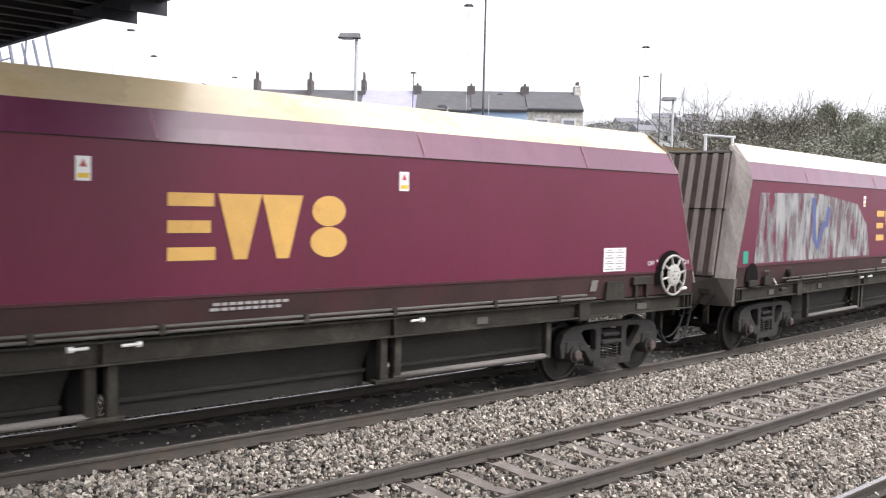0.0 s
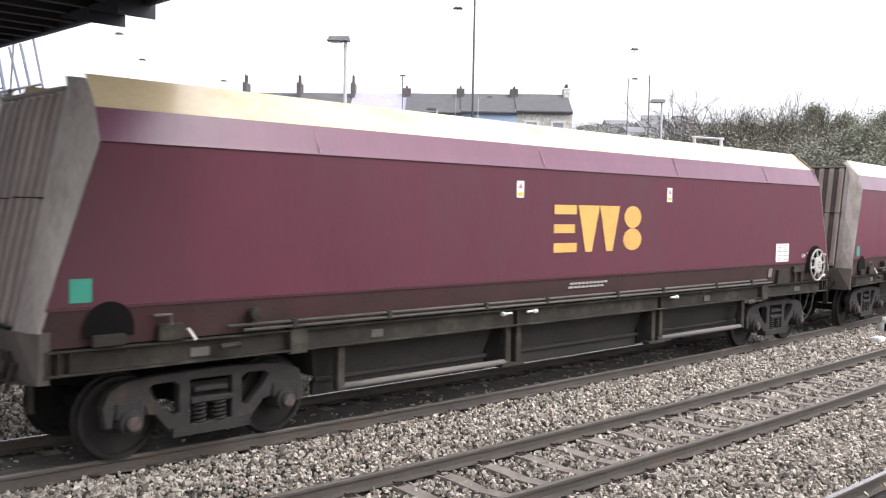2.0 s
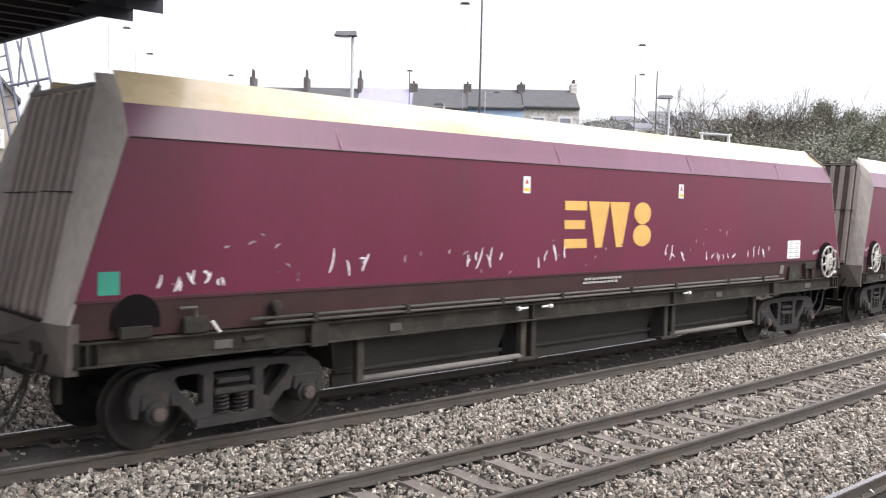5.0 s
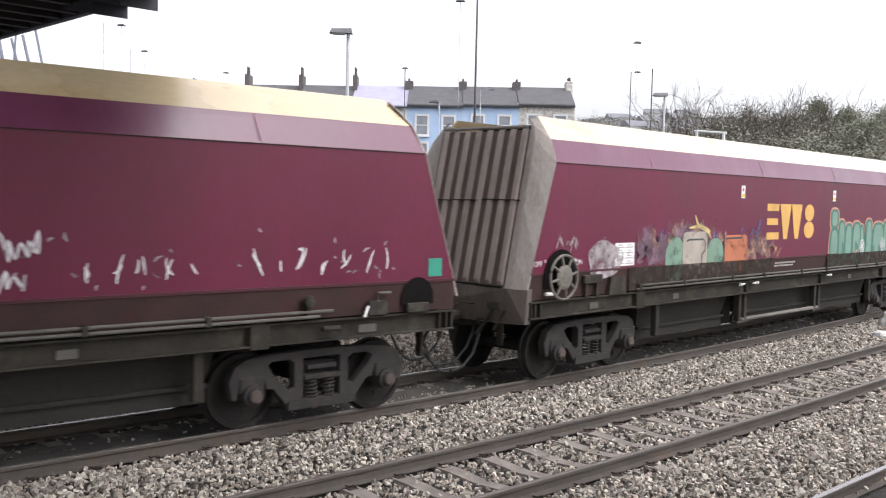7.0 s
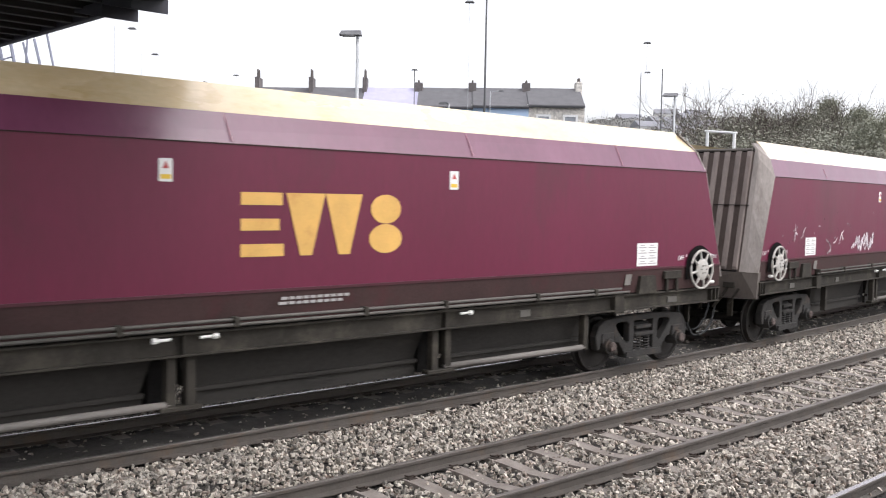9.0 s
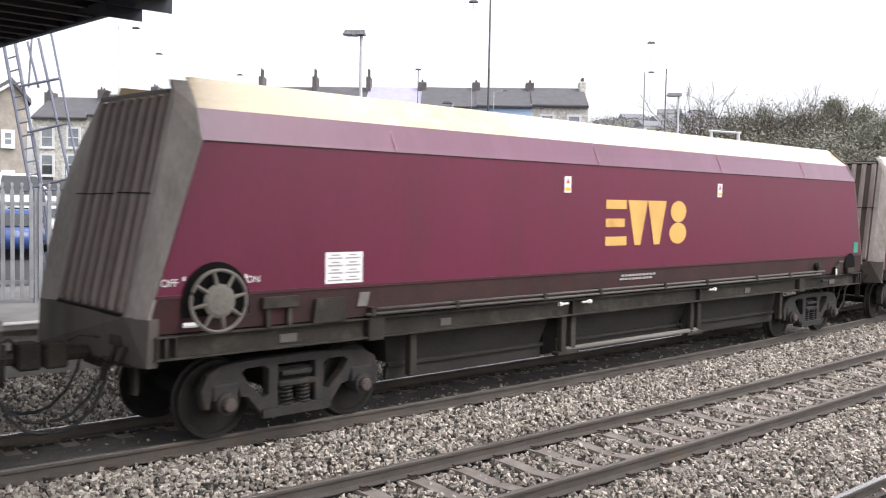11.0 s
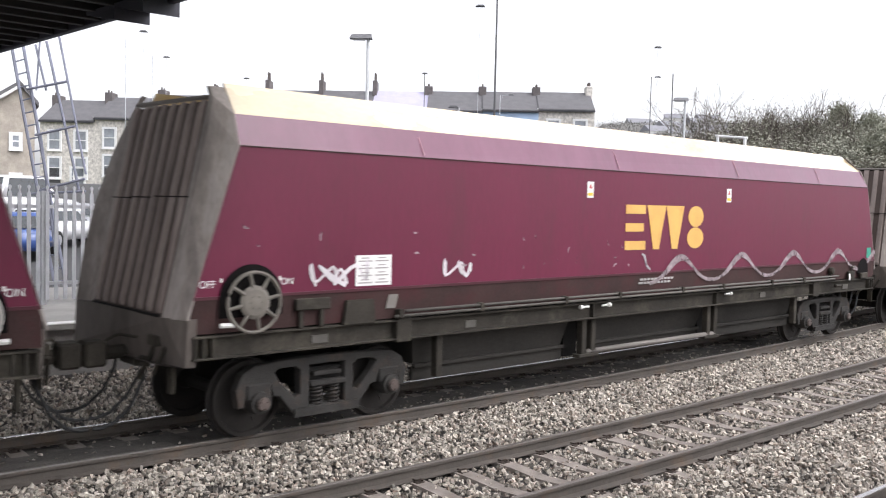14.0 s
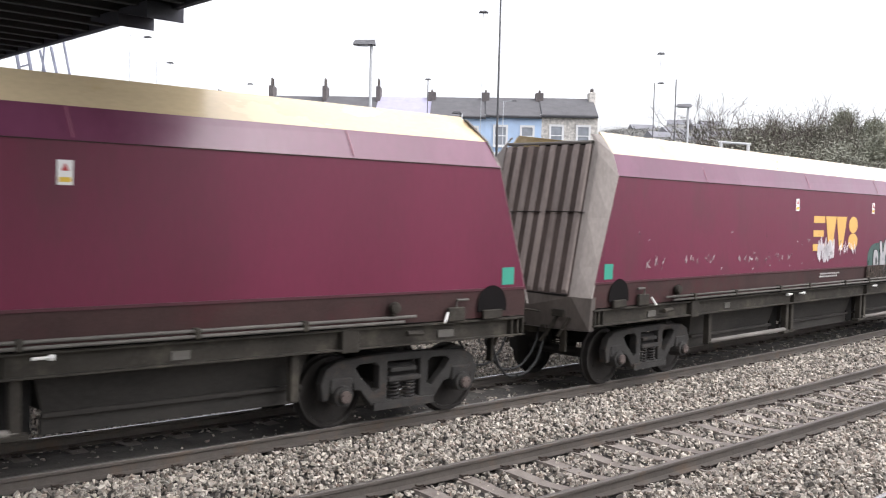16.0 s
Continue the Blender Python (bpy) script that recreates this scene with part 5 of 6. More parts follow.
# ladder mast behind the far platform
ld = thing("ladder_mast", "leaning galvanised lattice of ladders and stays under the bridge", "lattice mast")
A = ray_at(-18, 66, 20.5)
for (xa, ya), (xb, yb), r in (((-22, 76), (68, 560), 0.035), ((-2, 70), (88, 560), 0.035), ((20, 68), (40, 150), 0.025), ((28, 62), (22, 150), 0.02), ((40, 62), (100, 330), 0.03), ((62, 50), (112, 300), 0.025), ((30, 230), (62, 470), 0.03)):
    part("stay", tube(bmesh.new(), [ray_at(xa, ya, 20.5), ray_at(xb, yb, 20.5)], r, 6), M_LADDER, ld)
for k in range(22):
    u = k / 21
    part("rung", tube(bmesh.new(), [ray_at(-22 + 90 * u, 76 + 484 * u, 20.5), ray_at(-2 + 90 * u, 70 + 490 * u, 20.5)], 0.018, 5), M_LADDER, ld)
for (xa, ya), (xb, yb) in (((5, 148), (78, 134)), ((20, 230), (92, 214)), ((24, 330), (110, 308)), ((10, 335), (112, 330))):
    part("crossbar", tube(bmesh.new(), [ray_at(xa, ya, 20.4), ray_at(xb, yb, 20.4)], 0.03, 6), M_LADDER, ld)


# ---------- parked cars ----------
M_CARW = mat("white_car_paint", (0.75, 0.75, 0.76), 0.25, var=0.04, bump=0.0, coat=0.6)
M_CARB = mat("blue_car_paint", (0.05, 0.10, 0.30), 0.25, var=0.06, bump=0.0, coat=0.6)
M_CARS = mat("silver_car_paint", (0.45, 0.46, 0.48), 0.3, metal=0.4, var=0.05, bump=0.0, coat=0.5)
M_LAMP = mat("red_tail_lamp", (0.4, 0.02, 0.02), 0.3, var=0.1, bump=0.0)


def car(label, paint, x, y, turn, van=False):
    c = thing("parked_car", label, "car", "cars in the car park", m=Matrix.Translation((x, y, ground_z(x, y))) @ Matrix.Rotation(turn, 4, "Z"))
    top = 1.95 if van else 1.45
    bm = bmesh.new()
    prism(bm, [(-2.05, 0.32), (2.05, 0.32), (2.10, 0.70), (1.95, 0.86), (1.1, 0.95), (-1.75, 0.98), (-2.08, 0.88)], -0.85, 0.85)
    bmesh.ops.bevel(bm, geom=list(bm.edges), offset=0.06, segments=2, affect="EDGES")
    part("body", bm, paint, c, smooth=True)
    bm = bmesh.new()
    hexa(bm, [(-1.8, -0.80, 0.96), (1.15, -0.80, 0.94), (1.15, 0.80, 0.94), (-1.8, 0.80, 0.96)], [(-1.45, -0.64, top), (0.35, -0.64, top), (0.35, 0.64, top), (-1.45, 0.64, top)])
    bmesh.ops.bevel(bm, geom=list(bm.edges), offset=0.07, segments=2, affect="EDGES")
    part("roof", bm, paint, c, smooth=True)
    for q in (-1, 1):
        bm = bmesh.new()
        hexa(bm, [(-1.5, q * 0.795, 1.02), (0.85, q * 0.795, 1.0), (0.35, q * 0.685, top - 0.12), (-1.3, q * 0.685, top - 0.12)],
             [(-1.5, q * 0.76, 1.02), (0.85, q * 0.76, 1.0), (0.35, q * 0.65, top - 0.12), (-1.3, q * 0.65, top - 0.12)])
        part("side_window", bm, M_GLASS, c)
    for xx, s in ((1.13, 1), (-1.80, -1)):
        bm = bmesh.new()
        x2 = 0.42 if s > 0 else -1.5
        hexa(bm, [(xx + s * 0.02, -0.68, 1.0), (xx + s * 0.02, 0.68, 1.0), (x2 + s * 0.04, 0.55, top - 0.10), (x2 + s * 0.04, -0.55, top - 0.10)],
             [(xx - s * 0.03, -0.68, 1.0), (xx - s * 0.03, 0.68, 1.0), (x2, 0.55, top - 0.10), (x2, -0.55, top - 0.10)])
        part("windscreen", bm, M_GLASS, c)
    for xx in (-1.3, 1.3):
        for q in (-1, 1):
            bm = lathe_y(bmesh.new(), [(0.20, q * 0.87), (0.31, q * 0.87), (0.33, q * 0.84), (0.33, q * 0.70), (0.1, q * 0.68)], 20, (xx, 0, 0.33))
            wh = part("wheel", bm, M_RUBBER, c)
            part("hubcap", lathe_y(bmesh.new(), [(0.02, q * 0.885), (0.19, q * 0.88), (0.20, q * 0.86)], 14, (xx, 0, 0.33)), M_CARS, wh)
    for q in (-1, 1):
        part("headlight", box(bmesh.new(), 2.0, 2.09, q * 0.65 - 0.15, q * 0.65 + 0.15, 0.66, 0.80, 0.02), M_GALV, c)
        part("tail_lamp", box(bmesh.new(), -2.09, -2.02, q * 0.72 - 0.1, q * 0.72 + 0.1, 0.66, 0.86, 0.02), M_LAMP, c)


for label, paint, px, d, turn, van in (("blue hatchback parked behind the fence", M_CARB, 0, 29, 1.2, False), ("white van parked behind the fence", M_CARW, 8, 42, 0.3, True),
                                       ("white car parked behind the fence", M_CARW, 225, 31, 0.9, True), ("silver car parked behind the fence", M_CARS, 110, 36, 0.7, False),
                                       ("white car parked behind the fence", M_CARW, 55, 33, 0.8, False)):
    q = ray_at(px, 400, d)
    car(label, paint, q.x, q.y, turn, van)

# ---------- white ground signal beside the line ----------
q = at(24.3, -1.68, -0.17)
gs = thing("ground_signal", "small white rounded ground signal beside the rail", "signal", m=Matrix.Translation(q) @ Matrix.Rotation(radians(-70), 4, "Z"))
bm = bmesh.new()
tube(bm, [(-0.22, 0, 0.0), (-0.22, 0, 0.20), (-0.15, 0, 0.30), (0.0, 0, 0.34), (0.15, 0, 0.30), (0.22, 0, 0.20), (0.22, 0, 0.0)], 0.10, 10)
part("hood", bm, M_WHITE, gs, smooth=True)
part("lens_box", box(bmesh.new(), -0.14, 0.14, -0.08, 0.08, -0.02, 0.22, 0.02), M_BLACK, gs)
q = at(22.3, -2.05, -0.17)
st = thing("marker_stone", "pale painted stone block lying in the ballast", "stone", m=Matrix.Translation(q))
part("block", box(bmesh.new(), -0.17, 0.13, -0.11, 0.12, -0.03, 0.12, 0.04), M_WHITE, st)

# ---------- trees ----------
M_BARK = mat("dark_bark", (0.115, 0.098, 0.082), 0.95, var=0.3, scale=6, bump=0.4)
M_EVER = mat("evergreen_leaves", (0.215, 0.22, 0.165), 0.85, var=0.16, scale=0.6, fine=6, bump=0.0, island=0.5)
M_OLIVE = mat("olive_leaves", (0.235, 0.235, 0.185), 0.85, var=0.16, scale=0.6, fine=6, bump=0.0, island=0.5)
M_FAR = mat("far_woodland", (0.155, 0.152, 0.14), 0.9, var=0.25, scale=0.1, fine=1.0, bump=0.0, island=0.6)


def limbs(bm, p, d, length, r, depth, rng, spread, tips):
    n = 4
    pts = [p]
    for k in range(n):
        d = (d + Vector((rng.uniform(-1, 1), rng.uniform(-1, 1), rng.uniform(-0.45, 0.6))) * 0.34).normalized()
        pts.append(pts[-1] + d * length / n)
    tube(bm, pts, r, 5 if depth > 1 else 3, r * 0.62, caps=False)
    tips.append((pts[-1], depth))
    if depth == 0:
        return
    for k in range(3):
        q = pts[rng.choice((1, 2, 3, 4))]
        dd = (d + Vector((rng.uniform(-1, 1), rng.uniform(-1, 1), rng.uniform(-0.35, 0.8))) * spread).normalized()
        limbs(bm, q, dd, length * rng.uniform(0.58, 0.85), r * 0.58, depth - 1, rng, spread, tips)


def leaf_mesh(name, pts, size, n_each, rng, material, parent, spread):
    n = len(pts) * n_each
    P = np.repeat(np.array([tuple(p) for p in pts]), n_each, 0) + rng.normal(0, 1, (n, 3)) * np.array(spread)
    u = rng.normal(0, 1, (n, 3))
    u /= np.linalg.norm(u, axis=1)[:, None]
    v = np.cross(u, rng.normal(0, 1, (n, 3)))
    v /= np.linalg.norm(v, axis=1)[:, None]
    s = size * rng.uniform(0.5, 1.3, (n, 1))
    V = np.stack([P - u * s, P + v * s * 0.5, P + u * s, P - v * s * 0.5], 1).reshape(-1, 3)
    me = bpy.data.meshes.new(name)
    me.vertices.add(n * 4)
    me.vertices.foreach_set("co", V.reshape(-1))
    me.loops.add(n * 4)
    me.loops.foreach_set("vertex_index", np.arange(n * 4))
    me.polygons.add(n)
    me.polygons.foreach_set("loop_start", np.arange(0, n * 4, 4))
    me.update(calc_edges=True)
    me.materials.append(material)
    ob = new(name, me)
    ob.parent = parent
    return ob


def tree(px, py, d, seed, kind, wide=1.0):
    p = ray_at(px, py, d)
    zg = ground_z(p.x, p.y) - 0.2
    h = p.z - zg
    rng, nr = random.Random(seed), np.random.default_rng(seed)
    t = thing("tree", {"bare": "bare leafless tree with fine twigs", "ever": "dense dark evergreen tree", "olive": "ivy-covered tree with thin olive foliage"}[kind], "tree", "trees beside the line", m=Matrix.Translation((p.x, p.y, zg)))
    bm, tips = bmesh.new(), []
    if kind == "ever":
        tube(bm, [(0, 0, 0), (0.1, 0, h * 0.5), (0, 0.1, h * 0.97)], 0.22, 7, 0.03)
        pts = []
        for k in range(230):
            z = h * (0.12 + 0.88 * rng.random() ** 0.8)
            rad = wide * h * 0.30 * (1 - (z / h) ** 2.2) ** 0.7 + 0.15
            a, q = rng.uniform(0, math.tau), rad * rng.uniform(0.6, 1.0)
            c = Vector((q * math.cos(a), q * math.sin(a), z))
            pts.append(c)
            if k % 8 == 0:
                tube(bm, [(0, 0, z * 0.92), c * 0.98], 0.04, 3, 0.01, caps=False)
        part("trunk", bm, M_BARK, t)
        leaf_mesh("crown", pts, 0.055, 170, nr, M_EVER, t, (0.28, 0.28, 0.26))
    else:
        for q in range(3):
            limbs(bm, Vector((rng.uniform(-0.5, 0.5), rng.uniform(-0.5, 0.5), 0)), Vector((rng.uniform(-0.35, 0.35) * wide, rng.uniform(-0.35, 0.35) * wide, 1)).normalized(), h * 0.30, 0.15, 6, rng, 0.66, tips)
        part("trunk", bm, M_BARK, t)
        top = max(q.z for q, _ in tips)
        t.scale = (wide * h / top, wide * h / top, h / top)
        if kind == "olive":
            leaf_mesh("crown", [q for q, dd in tips if dd <= 1 and q.z < top * 0.86][::3], 0.048, 22, nr, M_OLIVE, t, (0.4, 0.4, 0.4))


for args in ((1310, 146, 62, 3, "bare", 1.2), (1275, 165, 66, 13, "bare", 1.0), (1392, 160, 60, 5, "olive", 1.1), (1340, 172, 63, 6, "olive", 1.2), (1447, 184, 64, 7, "ever", 0.5),
             (1500, 203, 58, 8, "ever", 0.8), (1548, 180, 66, 9, "bare", 1.2), (1420, 192, 56, 10, "olive", 1.2), (1580, 195, 60, 11, "ever", 1.4), (1470, 205, 52, 12, "olive", 1.3), (1620, 172, 60, 14, "olive", 1.2),
             (1345, 205, 50, 15, "olive", 1.5), (1290, 218, 52, 16, "olive", 1.3), (1540, 222, 48, 17, "ever", 1.6), (1400, 215, 48, 18, "olive", 1.7), (1430, 176, 66, 31, "olive", 1.0), (1290, 150, 60, 32, "bare", 1.0), (1355, 158, 64, 33, "bare", 1.1), (1055, 185, 92, 19, "bare", 0.5), (1240, 190, 75, 20, "bare", 0.8), (1325, 142, 61, 41, "bare", 1.15), (1378, 148, 62, 42, "bare", 1.2), (1405, 155, 63, 43, "bare", 1.0), (1520, 172, 63, 44, "bare", 1.2)):
    tree(*args)


def far_wood():
    """Woodland canopy over the far hillside, lumpy and closed."""
    nr = np.random.default_rng(8)
    yaws, ds = np.radians(np.arange(13, 48, 0.13)), np.concatenate([np.arange(125, 270, 3.2), np.arange(275, 430, 12)])
    verts, faces, pts = [], [], []
    for i, d in enumerate(ds):
        for j, a in enumerate(yaws):
            x, y = d * math.cos(a), d * math.sin(a)
            z = ground_z(x, y) + 0.2 + 0.9 * noise.noise((x * 0.35, y * 0.35, 0.0)) + 0.7 * noise.noise((x * 0.09, y * 0.09, 4.0))
            verts.append((x + nr.normal(0, 0.25), y + nr.normal(0, 0.25), z + nr.normal(0, 0.22)))
            if i and j:
                k, m = i * len(yaws) + j, len(yaws)
                faces.append((k - m - 1, k - m, k, k - 1))
            if nr.random() < 0.10:
                pts.append(Vector((x, y, z + 0.2)))
    ob = raw("far_woodland", verts, faces, M_FAR)
    tagged(ob, "brown-grey winter woodland on the far hillside", "woodland", kind="stuff")
    ob = leaf_mesh("far_scrub", pts, 0.22, 40, nr, M_FAR, None, (1.6, 1.6, 0.35))
    tagged(ob, "fine bare twigs over the far woodland", "woodland", kind="stuff")


far_wood()


M_FARROOF = mat("pale_weathered_roof", (0.24, 0.24, 0.26), 0.8, var=0.2)


def far_house(px, py, d, turn, wall):
    p = ray_at(px, py, d)
    h = thing("far_house", "small pale house on the far hillside", "house", "far hillside houses", m=Matrix.Translation((p.x, p.y, p.z - 2.0)) @ Matrix.Rotation(turn, 4, "Z"))
    part("wall", box(bmesh.new(), -3.2, 3.2, -2.5, 2.5, -6, 2.2), wall, h)
    bm = bmesh.new()
    hexa(bm, [(-3.4, -2.8, 2.1), (3.4, -2.8, 2.1), (3.4, 2.8, 2.1), (-3.4, 2.8, 2.1)], [(-3.4, -0.1, 3.6), (3.4, -0.1, 3.6), (3.4, 0.1, 3.6), (-3.4, 0.1, 3.6)])
    part("roof", bm, M_FARROOF, h)
    for x in (-1.7, 1.7):
        part("window", box(bmesh.new(), x - 0.4, x + 0.4, -2.56, -2.5, 0.4, 1.5), M_GLASS, h)


rg = random.Random(2)
for px, py, d in ((1150, 218, 230), (1200, 212, 240), (1222, 226, 200), (1180, 230, 190), (1128, 226, 215), (1215, 205, 260), (1095, 212, 250), (1160, 203, 270)):
    far_house(px, py, d, radians(-40) + rg.uniform(-0.4, 0.4), M_RENDERED)


# ---------- the train ----------
SPACING = 19.333
FRONT, REAR = wagon(1), wagon(-1)
TRAIN = {}
first = {1: FRONT, -1: REAR}
for k, sx in ((-1, 1), (0, 1), (1, 1), (2, -1), (3, 1), (4, -1), (5, -1), (6, 1), (7, -1), (8, 1), (9, -1), (10, 1), (11, -1)):
    src = FRONT if sx > 0 else REAR
    if first.get(sx):
        TRAIN[k], first[sx] = src, None
    else:
        TRAIN[k] = copy_thing(src, Matrix.Identity(4))
# sprayed decoration comes after the copies
W = TRAIN
bm = bmesh.new()
flat(bm, [(-8.2, 1.83), (-1.6, 1.83), (-1.9, 2.6), (-2.6, 3.1), (-5.0, 3.3), (-8.0, 3.25)], SIDE - 0.009)
graff(W[-1], bm, S_SILVER, "streaked silver spray patch")
graff(W[-1], ribbon(bmesh.new(), [(-5.3, 3.2), (-5.2, 2.3), (-5.0, 2.1), (-4.7, 2.6), (-4.5, 2.6), (-4.4, 3.0)], 0.2, SIDE - 0.014), S_BLUE)
for x0, x1, z0, z1, n, seed in ((-8.1, -7.2, 1.84, 2.12, 5, 1), (-5.8, -5.1, 1.84, 2.3, 3, 2), (-3.4, -2.6, 1.86, 2.3, 4, 3), (-1.9, -1.1, 1.86, 2.3, 4, 4), (1.5, 2.4, 1.84, 2.25, 3, 5), (3.0, 4.2, 1.84, 2.1, 6, 6), (4.6, 5.6, 1.84, 2.2, 5, 7)):
    tag(W[3], x0, x1, z0, z1, n, seed, S_WHITE, 0.028)
fat_row(W[4], ((2.30, 2.72, 1.52, 2.36, 0.04), (2.33, 2.68, 2.46, 2.80, 0.0), (2.78, 3.14, 1.50, 2.54, 0.0), (3.18, 3.58, 1.50, 2.46, 0.05), (3.66, 4.14, 1.50, 2.50, 0.0), (4.18, 4.40, 1.52, 2.42, -0.12),
               (4.50, 4.92, 1.50, 2.56, 0.02), (5.00, 5.74, 1.52, 2.48, 0.05), (5.80, 6.10, 1.50, 2.52, -0.05), (6.20, 6.56, 1.50, 2.55, 0.0), (6.66, 7.40, 1.52, 2.54, 0.03)), S_MINT, S_DEEP, S_PEACH)
for pts in ([(3.82, 1.5), (3.84, 2.08), (4.04, 1.94), (4.02, 1.5)], [(4.52, 1.9), (4.40, 2.46), (4.60, 2.52), (4.58, 1.95)], [(4.92, 1.90), (5.12, 1.96), (5.10, 1.5), (4.98, 1.5)],
            [(5.48, 1.5), (5.44, 1.96), (5.60, 1.88), (5.60, 1.5)], [(6.08, 2.44), (6.20, 2.46), (6.30, 1.80), (6.24, 1.78)], [(2.96, 1.5), (3.02, 2.1), (3.22, 1.9), (3.16, 1.5)]):
    graff(W[4], flat(bmesh.new(), pts, SIDE - 0.0176), S_DEEP, "deep green spray stroke")
graff(W[4], flat(bmesh.new(), blob(6.88, 2.07, 0.17, 0.065, 4), SIDE - 0.0176), S_DEEP)
graff(W[4], flat(bmesh.new(), [(3.86, 1.70), (3.86, 1.86), (4.00, 1.86)], SIDE - 0.0206), S_PEACH)
for x, z, r in ((7.25, 1.96, 0.24), (5.70, 1.97, 0.16), (4.26, 1.94, 0.16)):
    for q in (1.0, 0.62):
        graff(W[4], ribbon(bmesh.new(), [(x + r * 0.9 * q * math.cos(k * math.tau / 24), z + r * q * math.sin(k * math.tau / 24)) for k in range(25)], 0.028, SIDE - 0.024), S_WHITE, "white sprayed ring")
    graff(W[4], ribbon(bmesh.new(), [(x + r * 0.24 * math.cos(k * math.tau / 12), z + r * 0.24 * math.sin(k * math.tau / 12)) for k in range(13)], 0.04, SIDE - 0.024), S_WHITE)
graff(W[4], ribbon(bmesh.new(), [(7.15, 2.68), (7.40, 2.58), (7.54, 2.35), (7.53, 2.05), (7.63, 1.82)], 0.03, SIDE - 0.010), S_PEACH)
lettering("lettering", "PIE..", 0.30, S_CHALK, W[4], Matrix.Translation((7.72, SIDE - 0.010, 1.84)) @ Matrix.Rotation(math.pi / 2, 4, "X") @ Matrix.Diagonal((0.72, 1.0, 1.0, 1.0)))
flames(W[4], -6.1, -2.9, 1.80, 2.72, 120, S_GREYVIOLET, 31, 0.13)
flames(W[4], -5.6, -2.7, 1.95, 2.66, 70, S_FLAME, 33)
flames(W[4], -2.0, -0.55, 1.78, 2.35, 60, S_FLAME, 34, 0.07)
flames(W[4], -2.1, -0.8, 1.80, 2.50, 30, S_GREYVIOLET, 35, 0.12)
flames(W[4], -5.4, -1.2, 1.95, 2.68, 18, S_VIOLET, 32)
for pts in ([(-4.1, 2.70), (-3.98, 2.50), (-3.6, 2.44)], [(-4.3, 2.46), (-3.9, 2.50), (-3.55, 2.38), (-3.48, 2.26)]):
    graff(W[4], ribbon(bmesh.new(), pts, [0.03] + [0.09] * (len(pts) - 2) + [0.03], SIDE - 0.0120), S_YELLOW, "pale yellow spray lick")
graff(W[4], ribbon(bmesh.new(), [(-1.40, 2.62), (-1.45, 2.45), (-1.55, 2.36), (-1.40, 2.32)], [0.05, 0.08, 0.08, 0.03], SIDE - 0.0120), S_BLUE, "blue spray mark")
graff(W[4], flat(bmesh.new(), lobe(-5.12, -4.42, 1.46, 2.30, 0.0, p=2.1), SIDE - 0.0128), S_FADED, "mint green spray shape")
graff(W[4], flat(bmesh.new(), lobe(-3.64, -2.94, 1.48, 2.26, 0.0, p=2.2), SIDE - 0.0128), S_FADED, "mint green spray shape")
graff(W[4], flat(bmesh.new(), lobe(-4.52, -3.62, 1.58, 2.39, 0.0, p=9.0), SIDE - 0.0165), S_CREAM, "cream spray block")
graff(W[4], flat(bmesh.new(), lobe(-2.92, -1.97, 1.58, 2.31, 0.0, p=10.0), SIDE - 0.0165), S_ORANGE, "orange spray block")
for pts in ([(-4.40, 2.21), (-4.3, 2.24), (-3.78, 2.24), (-3.70, 2.18), (-3.70, 2.02), (-3.82, 1.96), (-3.82, 1.74)], [(-2.90, 2.24), (-2.2, 2.25), (-2.19, 2.18)], [(-2.94, 1.82), (-2.94, 2.32)]):
    graff(W[4], ribbon(bmesh.new(), pts, 0.035, SIDE - 0.0200), S_EDGE)
graff(W[4], flat(bmesh.new(), blob(-7.0, 1.95, 0.5, 0.32, 8), SIDE - 0.010), S_HAZE)
graff(W[4], scribble(-8.4, -7.7, 2.1, 2.4, 5, 11), S_HAZE)
for a in ((-3.7, -2.45, 1.84, 2.30, 8, 21, 0.05), (-4.05, -3.6, 1.90, 2.05, 2, 29, 0.04), (-0.12, 0.75, 1.90, 2.34, 8, 22, 0.035), (2.1, 3.45, 2.12, 2.50, 11, 23, 0.04), (2.05, 3.3, 1.84, 2.10, 11, 28, 0.04)):
    graff(W[5], scribble(*a), S_WHITE, "white spray scribble")
graff(W[5], ribbon(bmesh.new(), [(-5.55, 2.16), (-5.3, 2.06), (-5.25, 1.92), (-5.45, 1.84)], [0.03, 0.06, 0.07, 0.04], SIDE - 0.012), S_HAZE, "faded white hook stroke")
for x0, x1, z0, z1, n, seed in ((-7.4, -6.7, 2.0, 2.6, 2, 24), (-5.2, -4.4, 1.9, 2.5, 2, 25), (3.7, 5.2, 1.84, 2.25, 5, 26), (5.7, 7.9, 1.86, 2.32, 7, 27), (-1.3, -0.2, 1.85, 2.45, 2, 30)):
    tag(W[5], x0, x1, z0, z1, n, seed, S_WHITE, 0.026)
wave(W[8], -7.5, 6.1, 1.83, 0.22, 2.87, -5.2, S_FAINT, 0.075)
for a in ((-8.3, -7.95, 1.87, 2.26, 2, 41, 0.03), (-7.95, -7.75, 1.9, 2.3, 2, 45, 0.03), (-6.65, -6.1, 1.85, 2.15, 3, 42, 0.035), (4.4, 5.0, 1.95, 2.2, 3, 43, 0.03)):
    graff(W[8], scribble(*a), S_HAZE)
graff(W[8], ribbon(bmesh.new(), [(-7.66, 2.16), (-7.74, 2.08), (-7.73, 1.98), (-7.70, 1.82), (-7.58, 1.78)], [0.10, 0.16, 0.09, 0.05, 0.03], SIDE - 0.013), S_CHALK, "white sprayed hook shape")
